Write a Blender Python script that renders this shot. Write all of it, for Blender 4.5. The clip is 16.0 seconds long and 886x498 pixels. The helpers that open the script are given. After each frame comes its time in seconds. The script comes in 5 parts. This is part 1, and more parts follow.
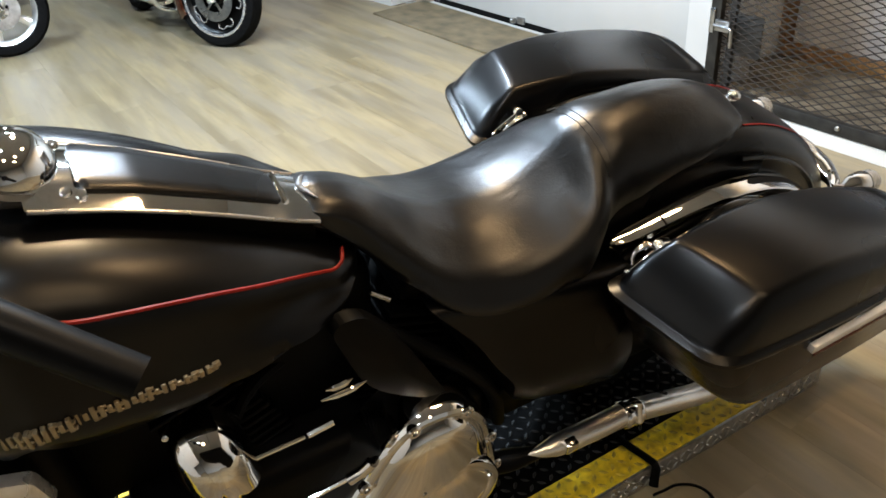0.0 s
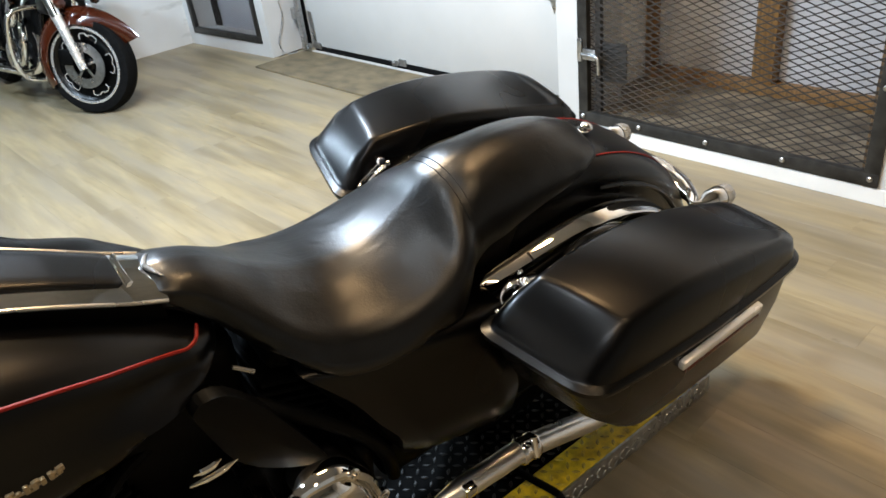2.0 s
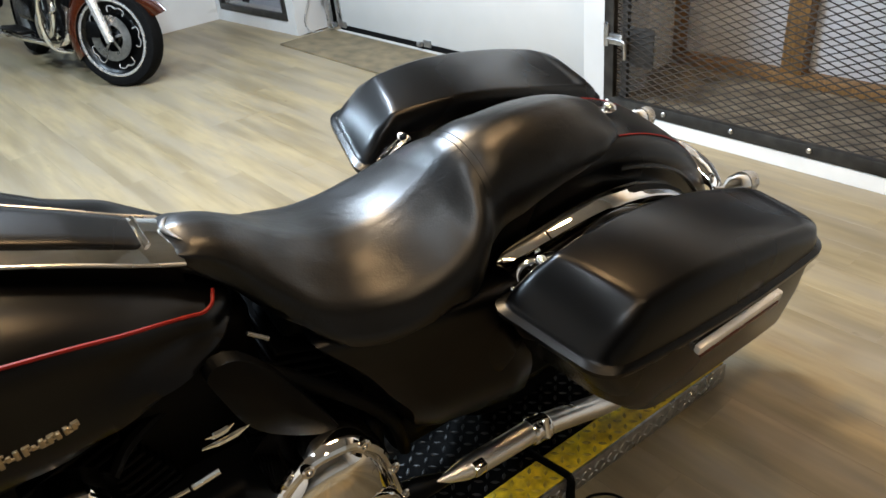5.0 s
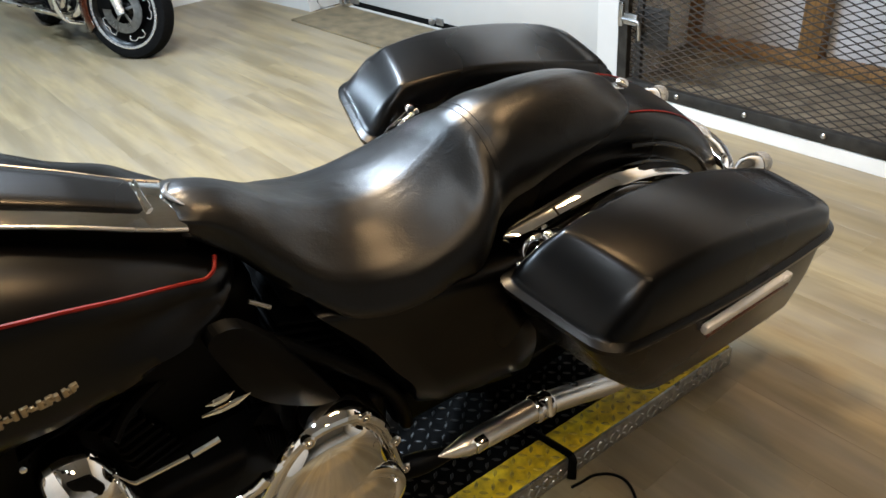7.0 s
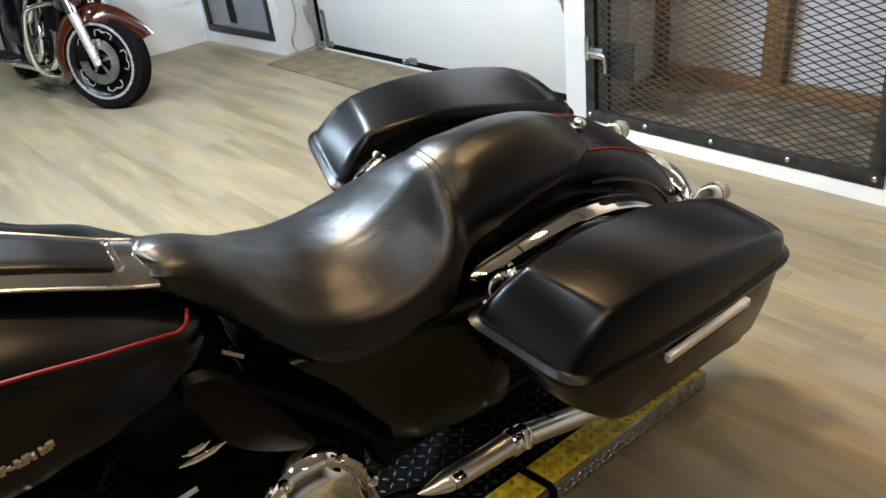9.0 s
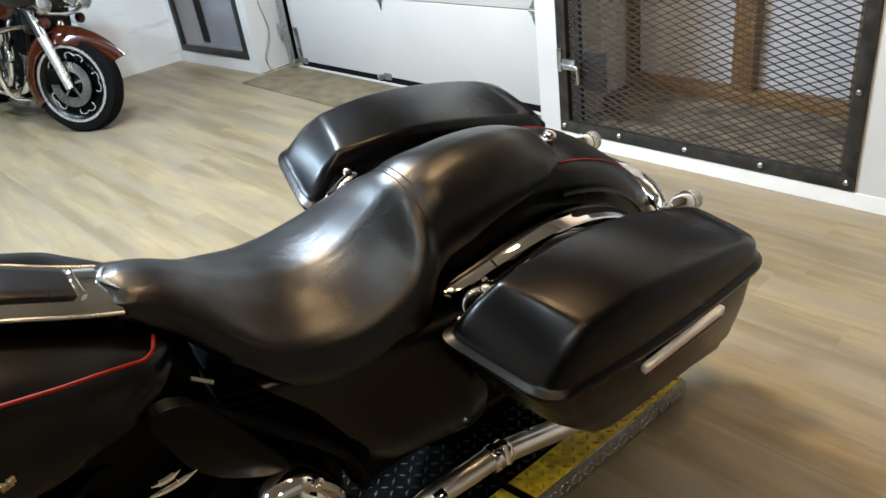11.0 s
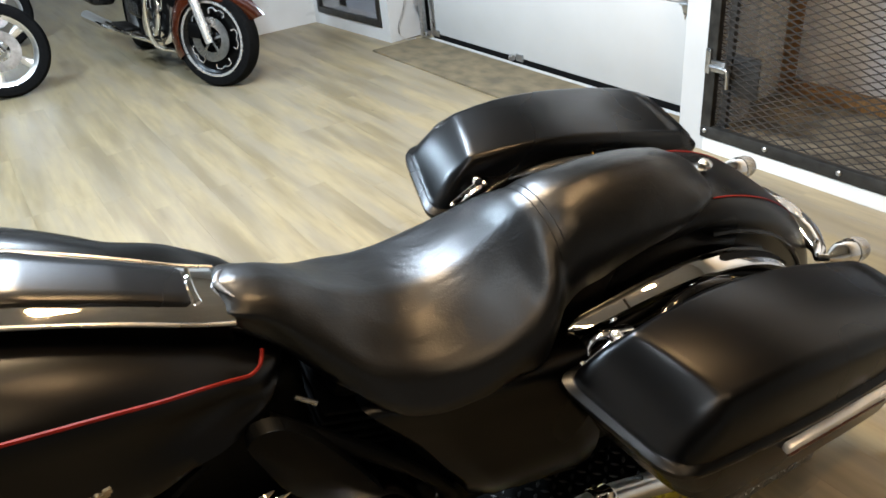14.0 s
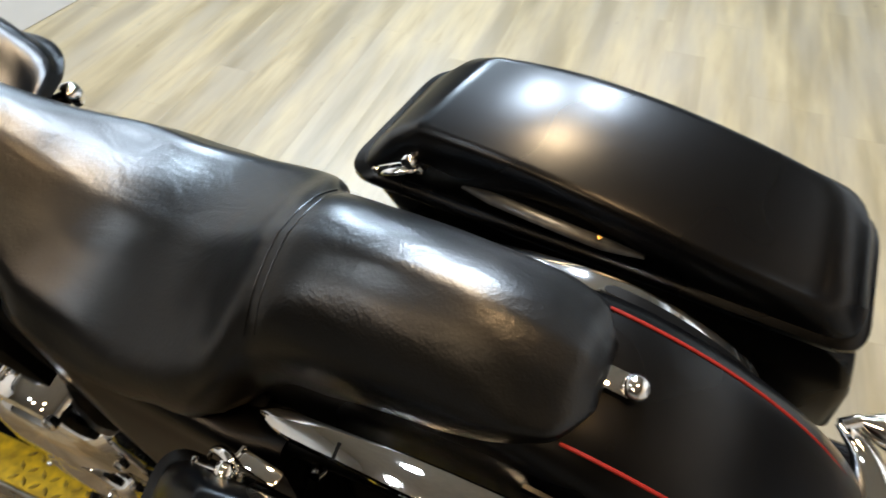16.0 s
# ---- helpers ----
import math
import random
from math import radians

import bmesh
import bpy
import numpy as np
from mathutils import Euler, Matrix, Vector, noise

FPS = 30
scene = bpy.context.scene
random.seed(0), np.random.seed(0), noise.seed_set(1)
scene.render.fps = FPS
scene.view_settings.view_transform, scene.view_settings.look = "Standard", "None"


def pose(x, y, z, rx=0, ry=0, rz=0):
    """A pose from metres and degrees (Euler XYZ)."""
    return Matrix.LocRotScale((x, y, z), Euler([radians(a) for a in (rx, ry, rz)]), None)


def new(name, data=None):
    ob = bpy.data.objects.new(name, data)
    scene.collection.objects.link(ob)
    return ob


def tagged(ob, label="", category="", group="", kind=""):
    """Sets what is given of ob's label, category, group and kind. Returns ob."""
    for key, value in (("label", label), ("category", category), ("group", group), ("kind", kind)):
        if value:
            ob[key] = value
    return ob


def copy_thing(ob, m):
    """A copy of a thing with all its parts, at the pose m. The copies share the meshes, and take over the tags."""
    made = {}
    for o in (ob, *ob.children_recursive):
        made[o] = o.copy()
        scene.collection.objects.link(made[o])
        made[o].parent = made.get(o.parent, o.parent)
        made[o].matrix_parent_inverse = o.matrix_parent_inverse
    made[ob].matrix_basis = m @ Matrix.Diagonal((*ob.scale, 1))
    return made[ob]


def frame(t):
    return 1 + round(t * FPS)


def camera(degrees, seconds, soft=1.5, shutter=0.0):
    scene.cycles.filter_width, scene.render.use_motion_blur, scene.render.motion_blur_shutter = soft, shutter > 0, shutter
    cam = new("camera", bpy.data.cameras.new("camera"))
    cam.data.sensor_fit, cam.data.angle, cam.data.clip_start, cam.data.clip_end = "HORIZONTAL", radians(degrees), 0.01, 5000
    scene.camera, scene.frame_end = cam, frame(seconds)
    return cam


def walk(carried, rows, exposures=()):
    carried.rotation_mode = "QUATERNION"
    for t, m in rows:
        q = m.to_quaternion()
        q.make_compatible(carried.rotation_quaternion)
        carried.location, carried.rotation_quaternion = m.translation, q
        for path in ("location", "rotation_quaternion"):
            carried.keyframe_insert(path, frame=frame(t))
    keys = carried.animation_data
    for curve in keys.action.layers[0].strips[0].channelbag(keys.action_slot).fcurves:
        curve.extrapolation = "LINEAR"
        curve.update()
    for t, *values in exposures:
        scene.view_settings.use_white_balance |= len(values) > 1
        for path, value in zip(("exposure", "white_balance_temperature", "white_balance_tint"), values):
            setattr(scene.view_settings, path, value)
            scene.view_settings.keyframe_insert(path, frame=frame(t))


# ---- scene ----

# ---------------------------------------------------------------- camera
cam = camera(61.6, 16.0, 1.6, 0.14)
ROWS = [
    (0.0, -0.9857, -1.1987, 1.4252, 57.721, 4.372, -28.262),
    (0.5, -0.9437, -1.2117, 1.4382, 58.723, 5.201, -32.783),
    (1.0, -0.9219, -1.2224, 1.4389, 59.488, 5.937, -35.542),
    (1.5, -0.9041, -1.2254, 1.4302, 58.913, 6.195, -36.703),
    (2.0, -0.8972, -1.2253, 1.4335, 59.765, 6.449, -36.930),
    (2.5, -0.8950, -1.2264, 1.4345, 59.615, 5.552, -36.529),
    (3.0, -0.8927, -1.2232, 1.4260, 59.759, 7.210, -35.132),
    (3.5, -0.8922, -1.2232, 1.4226, 59.400, 6.269, -35.553),
    (4.0, -0.9036, -1.2255, 1.4152, 58.848, 5.048, -34.638),
    (6.5, -0.8922, -1.2329, 1.4165, 58.961, 6.578, -34.862),
    (7.0, -0.8949, -1.2289, 1.3947, 57.650, 4.858, -33.510),
    (7.5, -0.8834, -1.2333, 1.4016, 57.905, 6.799, -35.046),
    (8.0, -0.8903, -1.2233, 1.4033, 58.250, 6.597, -35.705),
    (8.5, -0.8856, -1.2517, 1.4248, 60.157, 7.042, -35.880),
    (9.0, -0.8779, -1.2726, 1.4274, 59.889, 6.480, -35.612),
    (11.5, -0.8548, -1.2735, 1.4234, 61.086, 7.500, -37.731),
    (12.0, -0.8635, -1.2581, 1.4205, 61.522, 7.767, -35.786),
    (12.5, -0.8687, -1.2136, 1.4167, 59.458, 6.091, -33.536),
    (13.0, -0.9199, -1.1728, 1.4194, 58.511, 5.311, -29.847),
    (13.2, -0.9688, -1.1891, 1.4323, 59.230, 6.897, -28.961),
    (13.5, -0.9996, -1.2106, 1.4238, 57.080, 6.199, -32.811),
    (14.0, -0.8151, -1.1429, 1.4577, 59.649, 5.257, -27.239),
    (14.5, -0.6027, -1.0594, 1.4499, 55.992, 1.940, -26.077),
    (15.0, -0.3744, -0.8509, 1.4001, 54.159, 2.794, -21.757),
    (15.3, -0.1974, -0.8018, 1.4190, 51.938, 7.187, -19.853),
    (15.5, -0.0581, -0.8138, 1.4208, 48.851, 4.162, -9.372),
    (15.6, 0.0165, -0.8023, 1.4473, 48.839, -2.241, -2.147),
    (15.8, 0.1074, -0.7462, 1.4750, 47.465, -3.905, 12.606),
    (16.0, 0.1400, -0.6698, 1.4467, 45.077, -1.752, 24.775),
]
EXPOSURES = [(0.0, 0.0), (13.0, -0.03), (13.5, -0.10), (14.0, 0.0), (15.0, 0.0), (15.5, -0.18), (16.0, -0.04)]
walk(cam, [(t, pose(x, y, z, rx, ry, rz)) for t, x, y, z, rx, ry, rz in ROWS], EXPOSURES)

# ---------------------------------------------------------------- world and lamps
world = bpy.data.worlds.new("world")
scene.world = world
world.use_nodes = True
world.node_tree.nodes["Background"].inputs[0].default_value = (0.9, 0.95, 1.0, 1)
world.node_tree.nodes["Background"].inputs[1].default_value = 0.004

CEILING = 3.0
LAMPS = [  # x, y, watts, colour
    (-0.62, 1.46, 352, (0.67, 0.82, 1.0)),
    (-0.04, 1.62, 372, (0.67, 0.82, 1.0)),
    (-0.14, 0.72, 222, (1.0, 0.74, 0.44)),
    (0.55, -0.35, 72, (1.0, 0.64, 0.31)),
    (0.08, -1.50, 28, (1.0, 0.68, 0.36)),
    (0.20, -2.40, 23, (1.0, 0.76, 0.48)),
    (-1.42, -1.75, 42, (0.82, 0.92, 1.0)),
    (-1.00, -0.70, 36, (0.82, 0.92, 1.0)),
    (-0.92, -1.95, 36, (1.0, 0.7, 0.42)),
    (-2.25, 2.75, 504, (0.64, 0.82, 1.0)),
    (-2.00, 4.30, 242, (0.64, 0.82, 1.0)),
    (-0.60, 6.20, 94, (0.84, 0.92, 1.0)),
]


# ---------------------------------------------------------------- materials
def material(name, colour, rough=0.5, metal=0.0, spots=None, scale=30.0, bump=0.0, bump_scale=200.0, vary=0.08, stretch=(1, 1, 1),
             rough_vary=0.06, per_object=0.0, coat=0.0, specular=0.5):
    m = bpy.data.materials.new(name)
    m.use_nodes = True
    n, l = m.node_tree.nodes, m.node_tree.links
    bsdf = n["Principled BSDF"]
    bsdf.inputs["Metallic"].default_value = metal
    bsdf.inputs["Roughness"].default_value = rough
    bsdf.inputs["Specular IOR Level"].default_value = specular
    bsdf.inputs["Coat Weight"].default_value = coat
    bsdf.inputs["Coat Roughness"].default_value = 0.08
    co = n.new("ShaderNodeTexCoord")
    mp = n.new("ShaderNodeMapping")
    mp.inputs["Scale"].default_value = stretch
    l.new(co.outputs["Object"], mp.inputs["Vector"])
    no = n.new("ShaderNodeTexNoise")
    no.inputs["Scale"].default_value = scale
    no.inputs["Detail"].default_value = 6
    l.new(mp.outputs[0], no.inputs["Vector"])
    ramp = n.new("ShaderNodeValToRGB")
    dark = [max(0, c * (1 - vary * 2)) for c in colour]
    light = [min(1, c * (1 + vary * 2)) for c in colour]
    ramp.color_ramp.elements[0].position, ramp.color_ramp.elements[1].position = 0.3, 0.7
    ramp.color_ramp.elements[0].color = (*(spots or dark), 1)
    ramp.color_ramp.elements[1].color = (*light, 1)
    l.new(no.outputs["Fac"], ramp.inputs[0])
    out = ramp.outputs[0]
    if per_object:
        info = n.new("ShaderNodeObjectInfo")
        hsv = n.new("ShaderNodeHueSaturation")
        mr = n.new("ShaderNodeMapRange")
        mr.inputs[3].default_value, mr.inputs[4].default_value = 1 - per_object, 1 + per_object
        l.new(info.outputs["Random"], mr.inputs[0])
        l.new(mr.outputs[0], hsv.inputs["Value"])
        l.new(out, hsv.inputs["Color"])
        out = hsv.outputs[0]
    l.new(out, bsdf.inputs["Base Color"])
    if rough_vary:
        big = n.new("ShaderNodeTexNoise")
        big.inputs["Scale"].default_value = scale * 0.23
        l.new(mp.outputs[0], big.inputs["Vector"])
        rr = n.new("ShaderNodeMapRange")
        rr.inputs[1].default_value, rr.inputs[2].default_value = 0.3, 0.7
        rr.inputs[3].default_value, rr.inputs[4].default_value = max(0.02, rough - rough_vary), min(1, rough + rough_vary)
        l.new(big.outputs["Fac"], rr.inputs[0])
        l.new(rr.outputs[0], bsdf.inputs["Roughness"])
    if bump:
        bn = n.new("ShaderNodeTexNoise")
        bn.inputs["Scale"].default_value = bump_scale
        bn.inputs["Detail"].default_value = 3
        l.new(mp.outputs[0], bn.inputs["Vector"])
        bu = n.new("ShaderNodeBump")
        bu.inputs["Strength"].default_value = bump
        bu.inputs["Distance"].default_value = 0.002
        l.new(bn.outputs["Fac"], bu.inputs["Height"])
        l.new(bu.outputs[0], bsdf.inputs["Normal"])
    return m


SATIN = material("satin_black_paint", (0.0004, 0.0004, 0.0005), 0.285, 0.0, specular=0.245, scale=9, vary=0.1, rough_vary=0.025, bump=0.03, bump_scale=900)
LEATHER = material("black_leather", (0.0004, 0.0004, 0.0004), 0.32, 0.0, specular=0.47, scale=20, vary=0.12, bump=0.17, bump_scale=300, rough_vary=0.05)
INSET = material("console_inset_paint", (0.002, 0.002, 0.0022), 0.27, 0.0, specular=0.36, scale=12, vary=0.1, rough_vary=0.03)
PLASTIC = material("black_plastic", (0.0006, 0.0006, 0.0006), 0.42, specular=0.11, scale=40, vary=0.1, bump=0.06, bump_scale=600)
ENGINE = material("black_engine_paint", (0.001, 0.001, 0.001), 0.5, specular=0.08, scale=30, vary=0.15, bump=0.1)
RUBBER = material("tyre_rubber", (0.004, 0.004, 0.004), 0.7, specular=0.05, scale=60, vary=0.2, bump=0.15, bump_scale=150)
CHROME = material("chrome", (0.82, 0.81, 0.79), 0.05, 1.0, scale=25, vary=0.02, rough_vary=0.02)
STEEL = material("dull_steel", (0.45, 0.45, 0.45), 0.32, 1.0, scale=40, vary=0.1, rough_vary=0.08)
PALE_TRIM = material("silver_trim", (0.75, 0.73, 0.70), 0.28, 0.8, scale=40, vary=0.06)
BADGE = material("gilt_badge_metal", (0.32, 0.255, 0.16), 0.3, 0.7, scale=40, vary=0.1, rough_vary=0.08)
RED_LINE = material("red_pinstripe", (0.17, 0.009, 0.005), 0.55, scale=80, vary=0.1, specular=0.15)
REFLECTOR = material("reflector_housing", (0.74, 0.73, 0.71), 0.25, 0.25, scale=40, vary=0.05)
RED_LENS = material("red_reflector", (0.05, 0.006, 0.004), 0.15, scale=300, vary=0.2, bump=0.2, bump_scale=900)
CLEAR = material("pale_lens", (0.62, 0.61, 0.58), 0.12, scale=50, vary=0.1, coat=0.5)
CLEAR.node_tree.nodes["Principled BSDF"].inputs["Transmission Weight"].default_value = 0.65
BRASS = material("brass_pin", (0.55, 0.36, 0.12), 0.25, 1.0, scale=50)
WALL = material("white_wall_paint", (0.44, 0.44, 0.43), 0.55, scale=5, vary=0.02, bump=0.08, bump_scale=60)
SCUFFED = material("scuffed_wall_paint", (0.50, 0.50, 0.487), 0.55, scale=5, vary=0.02, bump=0.08, bump_scale=60)
_n, _l = SCUFFED.node_tree.nodes, SCUFFED.node_tree.links
_co, _mp, _no, _mr, _mx = (_n.new(k) for k in ("ShaderNodeTexCoord", "ShaderNodeMapping", "ShaderNodeTexNoise", "ShaderNodeMapRange", "ShaderNodeMix"))
_mp.inputs["Scale"].default_value = (1.0, 1.0, 3.2)
_no.inputs["Scale"].default_value, _no.inputs["Detail"].default_value = 3.4, 8
_mr.inputs[1].default_value, _mr.inputs[2].default_value, _mr.inputs[3].default_value, _mr.inputs[4].default_value = 0.60, 0.78, 0.0, 0.55
_mx.data_type = "RGBA"
_mx.inputs["B"].default_value = (0.19, 0.18, 0.16, 1)
_base = _n["Principled BSDF"].inputs["Base Color"]
_l.new(_base.links[0].from_socket, _mx.inputs["A"])
_l.new(_co.outputs["Object"], _mp.inputs["Vector"])
_l.new(_mp.outputs[0], _no.inputs["Vector"])
_l.new(_no.outputs["Fac"], _mr.inputs[0])
_l.new(_mr.outputs[0], _mx.inputs["Factor"])
_l.new(_mx.outputs["Result"], _base)
DOOR = material("white_door_skin", (0.405, 0.398, 0.38), 0.42, scale=4, vary=0.015, bump=0.05, bump_scale=250)
TIMBER = material("stained_timber", (0.20, 0.105, 0.030), 0.6, scale=6, vary=0.25, stretch=(14, 14, 1.5), bump=0.15)
PANEL = material("grey_white_panel", (0.50, 0.51, 0.54), 0.6, scale=6, vary=0.06)
ALCOVE_FLOOR = material("alcove_board", (0.20, 0.165, 0.115), 0.65, scale=9, vary=0.2, spots=(0.07, 0.055, 0.035))
GATE_STEEL = material("blackened_steel", (0.020, 0.019, 0.017), 0.5, 0.3, scale=18, vary=0.35, bump=0.15)
MESH_STEEL = material("expanded_metal", (0.013, 0.010, 0.008), 0.6, 0.0, scale=40, vary=0.3)
# grey of an unseen wall, set by what chrome and leather reflect
SOUTH = material("unseen_wall_grey", (0.30, 0.30, 0.29), 0.6, scale=5, vary=0.03)
# lighter than WALL: brightness the lamps don't give is put into the colour
BRIGHT_WALL = material("brightened_wall_paint", (0.66, 0.66, 0.64), 0.4, scale=7, vary=0.03, bump=0.05, bump_scale=80)
# for an unseen wall: dark so that black paint reflects little
DIM_WALL = material("unseen_wall_dark", (0.06, 0.06, 0.06), 0.7, scale=5, vary=0.05)
CEIL = material("ceiling_paint", (0.27, 0.255, 0.235), 0.8, scale=8, vary=0.04)
YELLOW = material("worn_yellow_paint", (0.76, 0.56, 0.02), 0.5, scale=35, vary=0.16, spots=(0.45, 0.30, 0.015), bump=0.1)
YELLOW_WORN = material("rubbed_yellow_lugs", (0.46, 0.33, 0.03), 0.4, scale=60, vary=0.25, spots=(0.16, 0.12, 0.03))
LUG_STEEL = material("rubbed_black_lugs", (0.030, 0.030, 0.029), 0.34, 0.5, scale=60, vary=0.3)
POLISHED = material("polished_alloy", (0.90, 0.88, 0.85), 0.30, 1.0, scale=20, vary=0.03, rough_vary=0.04)
BLACK_PLATE = material("black_tread_plate", (0.0025, 0.0025, 0.0024), 0.75, 0.0, scale=35, vary=0.3, specular=0.03)
ALU_PLATE = material("aluminium_tread_plate", (0.42, 0.41, 0.38), 0.32, 0.9, scale=45, vary=0.15, rough_vary=0.1)
RED_PAINT = material("dark_red_paint", (0.032, 0.006, 0.0015), 0.12, scale=6, vary=0.1, coat=0.25)
GLOSS_BLACK = material("gloss_black_paint", (0.003, 0.003, 0.0035), 0.12, scale=6, vary=0.1, specular=0.3, coat=0.15)
RUST = material("rusted_steel", (0.095, 0.055, 0.022), 0.7, 0.1, scale=22, vary=0.3, spots=(0.03, 0.02, 0.012), bump=0.2)
TAN_SEAM = material("tan_strip", (0.5, 0.38, 0.25), 0.4, scale=20, vary=0.05)
GLASS_LAMP = material("headlamp_glass", (0.42, 0.42, 0.40), 0.10, 0.75, scale=200, vary=0.2)
# broad creases in the leather, over its fine grain
_n, _l = LEATHER.node_tree.nodes, LEATHER.node_tree.links
_co = _n.new("ShaderNodeTexCoord")
_mp = _n.new("ShaderNodeMapping")
_mp.inputs["Scale"].default_value = (1.0, 1.6, 1.0)
_l.new(_co.outputs["Object"], _mp.inputs["Vector"])
_no = _n.new("ShaderNodeTexNoise")
_no.inputs["Scale"].default_value, _no.inputs["Detail"].default_value, _no.inputs["Distortion"].default_value = 16, 4, 0.8
_l.new(_mp.outputs[0], _no.inputs["Vector"])
_bu = _n.new("ShaderNodeBump")
_bu.inputs["Strength"].default_value, _bu.inputs["Distance"].default_value = 0.42, 0.003
_l.new(_no.outputs["Fac"], _bu.inputs["Height"])
_fine = [q for q in _n if q.type == "BUMP" and q != _bu][0]
_l.new(_bu.outputs[0], _fine.inputs["Normal"])
WHITE_GLOW = bpy.data.materials.new("lamp_glow")
WHITE_GLOW.use_nodes = True
WHITE_GLOW.node_tree.nodes["Principled BSDF"].inputs["Emission Color"].default_value = (0.95, 0.97, 1, 1)
WHITE_GLOW.node_tree.nodes["Principled BSDF"].inputs["Emission Strength"].default_value = 6


def plank_material(name, per_object):
    m = bpy.data.materials.new(name)
    m.use_nodes = True
    n, l = m.node_tree.nodes, m.node_tree.links
    bsdf = n["Principled BSDF"]
    geo = n.new("ShaderNodeNewGeometry")
    mp = n.new("ShaderNodeMapping")
    mp.vector_type = "TEXTURE"
    mp.inputs["Rotation"].default_value = (0, 0, radians(PLANK_TURN))
    l.new(geo.outputs["Position"], mp.inputs["Vector"])
    if per_object:
        rnd = n.new("ShaderNodeObjectInfo").outputs["Random"]
    else:
        rnd = geo.outputs["Random Per Island"]
    # each board takes its own stretch of grain
    off = n.new("ShaderNodeVectorMath")
    off.operation = "MULTIPLY_ADD"
    comb = n.new("ShaderNodeCombineXYZ")
    for i in range(3):
        l.new(rnd, comb.inputs[i])
    off.inputs[1].default_value = (0.10, 0.45, 0.3)
    l.new(comb.outputs[0], off.inputs[0])
    l.new(mp.outputs[0], off.inputs[2])
    st = n.new("ShaderNodeMapping")
    st.inputs["Scale"].default_value = (9.0, 1.0, 1)
    l.new(off.outputs[0], st.inputs["Vector"])
    grain = n.new("ShaderNodeTexNoise")
    grain.inputs["Scale"].default_value = 4.6
    grain.inputs["Detail"].default_value = 4
    grain.inputs["Roughness"].default_value = 0.55
    grain.inputs["Distortion"].default_value = 0.0
    l.new(st.outputs[0], grain.inputs["Vector"])
    ramp = n.new("ShaderNodeValToRGB")
    e = ramp.color_ramp.elements
    e[0].position, e[1].position = 0.28, 0.72
    e[0].color, e[1].color = (0.208, 0.162, 0.088, 1), (0.300, 0.240, 0.136, 1)
    mid = ramp.color_ramp.elements.new(0.48)
    mid.color = (0.256, 0.203, 0.117, 1)
    l.new(grain.outputs["Fac"], ramp.inputs[0])
    patch = n.new("ShaderNodeTexNoise")
    patch.inputs["Scale"].default_value = 0.9
    patch.inputs["Detail"].default_value = 3
    pm = n.new("ShaderNodeMapping")
    pm.inputs["Scale"].default_value = (8.5, 1.3, 1)
    l.new(mp.outputs[0], pm.inputs["Vector"])
    l.new(pm.outputs[0], patch.inputs["Vector"])
    grey = n.new("ShaderNodeMix")
    grey.data_type = "RGBA"
    grey.inputs["B"].default_value = (0.200, 0.170, 0.124, 1)
    pr = n.new("ShaderNodeMapRange")
    pr.inputs[1].default_value, pr.inputs[2].default_value, pr.inputs[3].default_value, pr.inputs[4].default_value = 0.40, 0.62, 0.0, 0.75
    l.new(patch.outputs["Fac"], pr.inputs[0])
    l.new(pr.outputs[0], grey.inputs["Factor"])
    l.new(ramp.outputs[0], grey.inputs["A"])
    streak = n.new("ShaderNodeTexNoise")
    streak.inputs["Scale"].default_value, streak.inputs["Detail"].default_value = 1.3, 4
    tm = n.new("ShaderNodeMapping")
    tm.inputs["Scale"].default_value = (7.0, 0.75, 1)
    l.new(off.outputs[0], tm.inputs["Vector"])
    l.new(tm.outputs[0], streak.inputs["Vector"])
    tr = n.new("ShaderNodeMapRange")
    tr.inputs[1].default_value, tr.inputs[2].default_value, tr.inputs[3].default_value, tr.inputs[4].default_value = 0.45, 0.66, 0.0, 0.58
    l.new(streak.outputs["Fac"], tr.inputs[0])
    brown = n.new("ShaderNodeMix")
    brown.data_type = "RGBA"
    brown.inputs["B"].default_value = (0.120, 0.090, 0.044, 1)
    l.new(tr.outputs[0], brown.inputs["Factor"])
    l.new(grey.outputs["Result"], brown.inputs["A"])
    hsv = n.new("ShaderNodeHueSaturation")
    vr = n.new("ShaderNodeMapRange")
    vr.inputs[3].default_value, vr.inputs[4].default_value = 0.96, 1.04
    l.new(rnd, vr.inputs[0])
    l.new(vr.outputs[0], hsv.inputs["Value"])
    l.new(brown.outputs["Result"], hsv.inputs["Color"])
    # scattered scuffs and specks of dirt
    speck = n.new("ShaderNodeTexNoise")
    speck.inputs["Scale"].default_value = 14
    speck.inputs["Detail"].default_value = 2
    sm = n.new("ShaderNodeMapping")
    sm.inputs["Scale"].default_value = (1.6, 1.0, 1)
    l.new(mp.outputs[0], sm.inputs["Vector"])
    l.new(sm.outputs[0], speck.inputs["Vector"])
    sr = n.new("ShaderNodeMapRange")
    sr.inputs[1].default_value, sr.inputs[2].default_value, sr.inputs[3].default_value, sr.inputs[4].default_value = 0.735, 0.80, 0.0, 0.7
    l.new(speck.outputs["Fac"], sr.inputs[0])
    dirt = n.new("ShaderNodeMix")
    dirt.data_type = "RGBA"
    dirt.inputs["B"].default_value = (0.08, 0.06, 0.036, 1)
    l.new(sr.outputs[0], dirt.inputs["Factor"])
    l.new(hsv.outputs[0], dirt.inputs["A"])
    l.new(dirt.outputs["Result"], bsdf.inputs["Base Color"])
    rr = n.new("ShaderNodeMapRange")
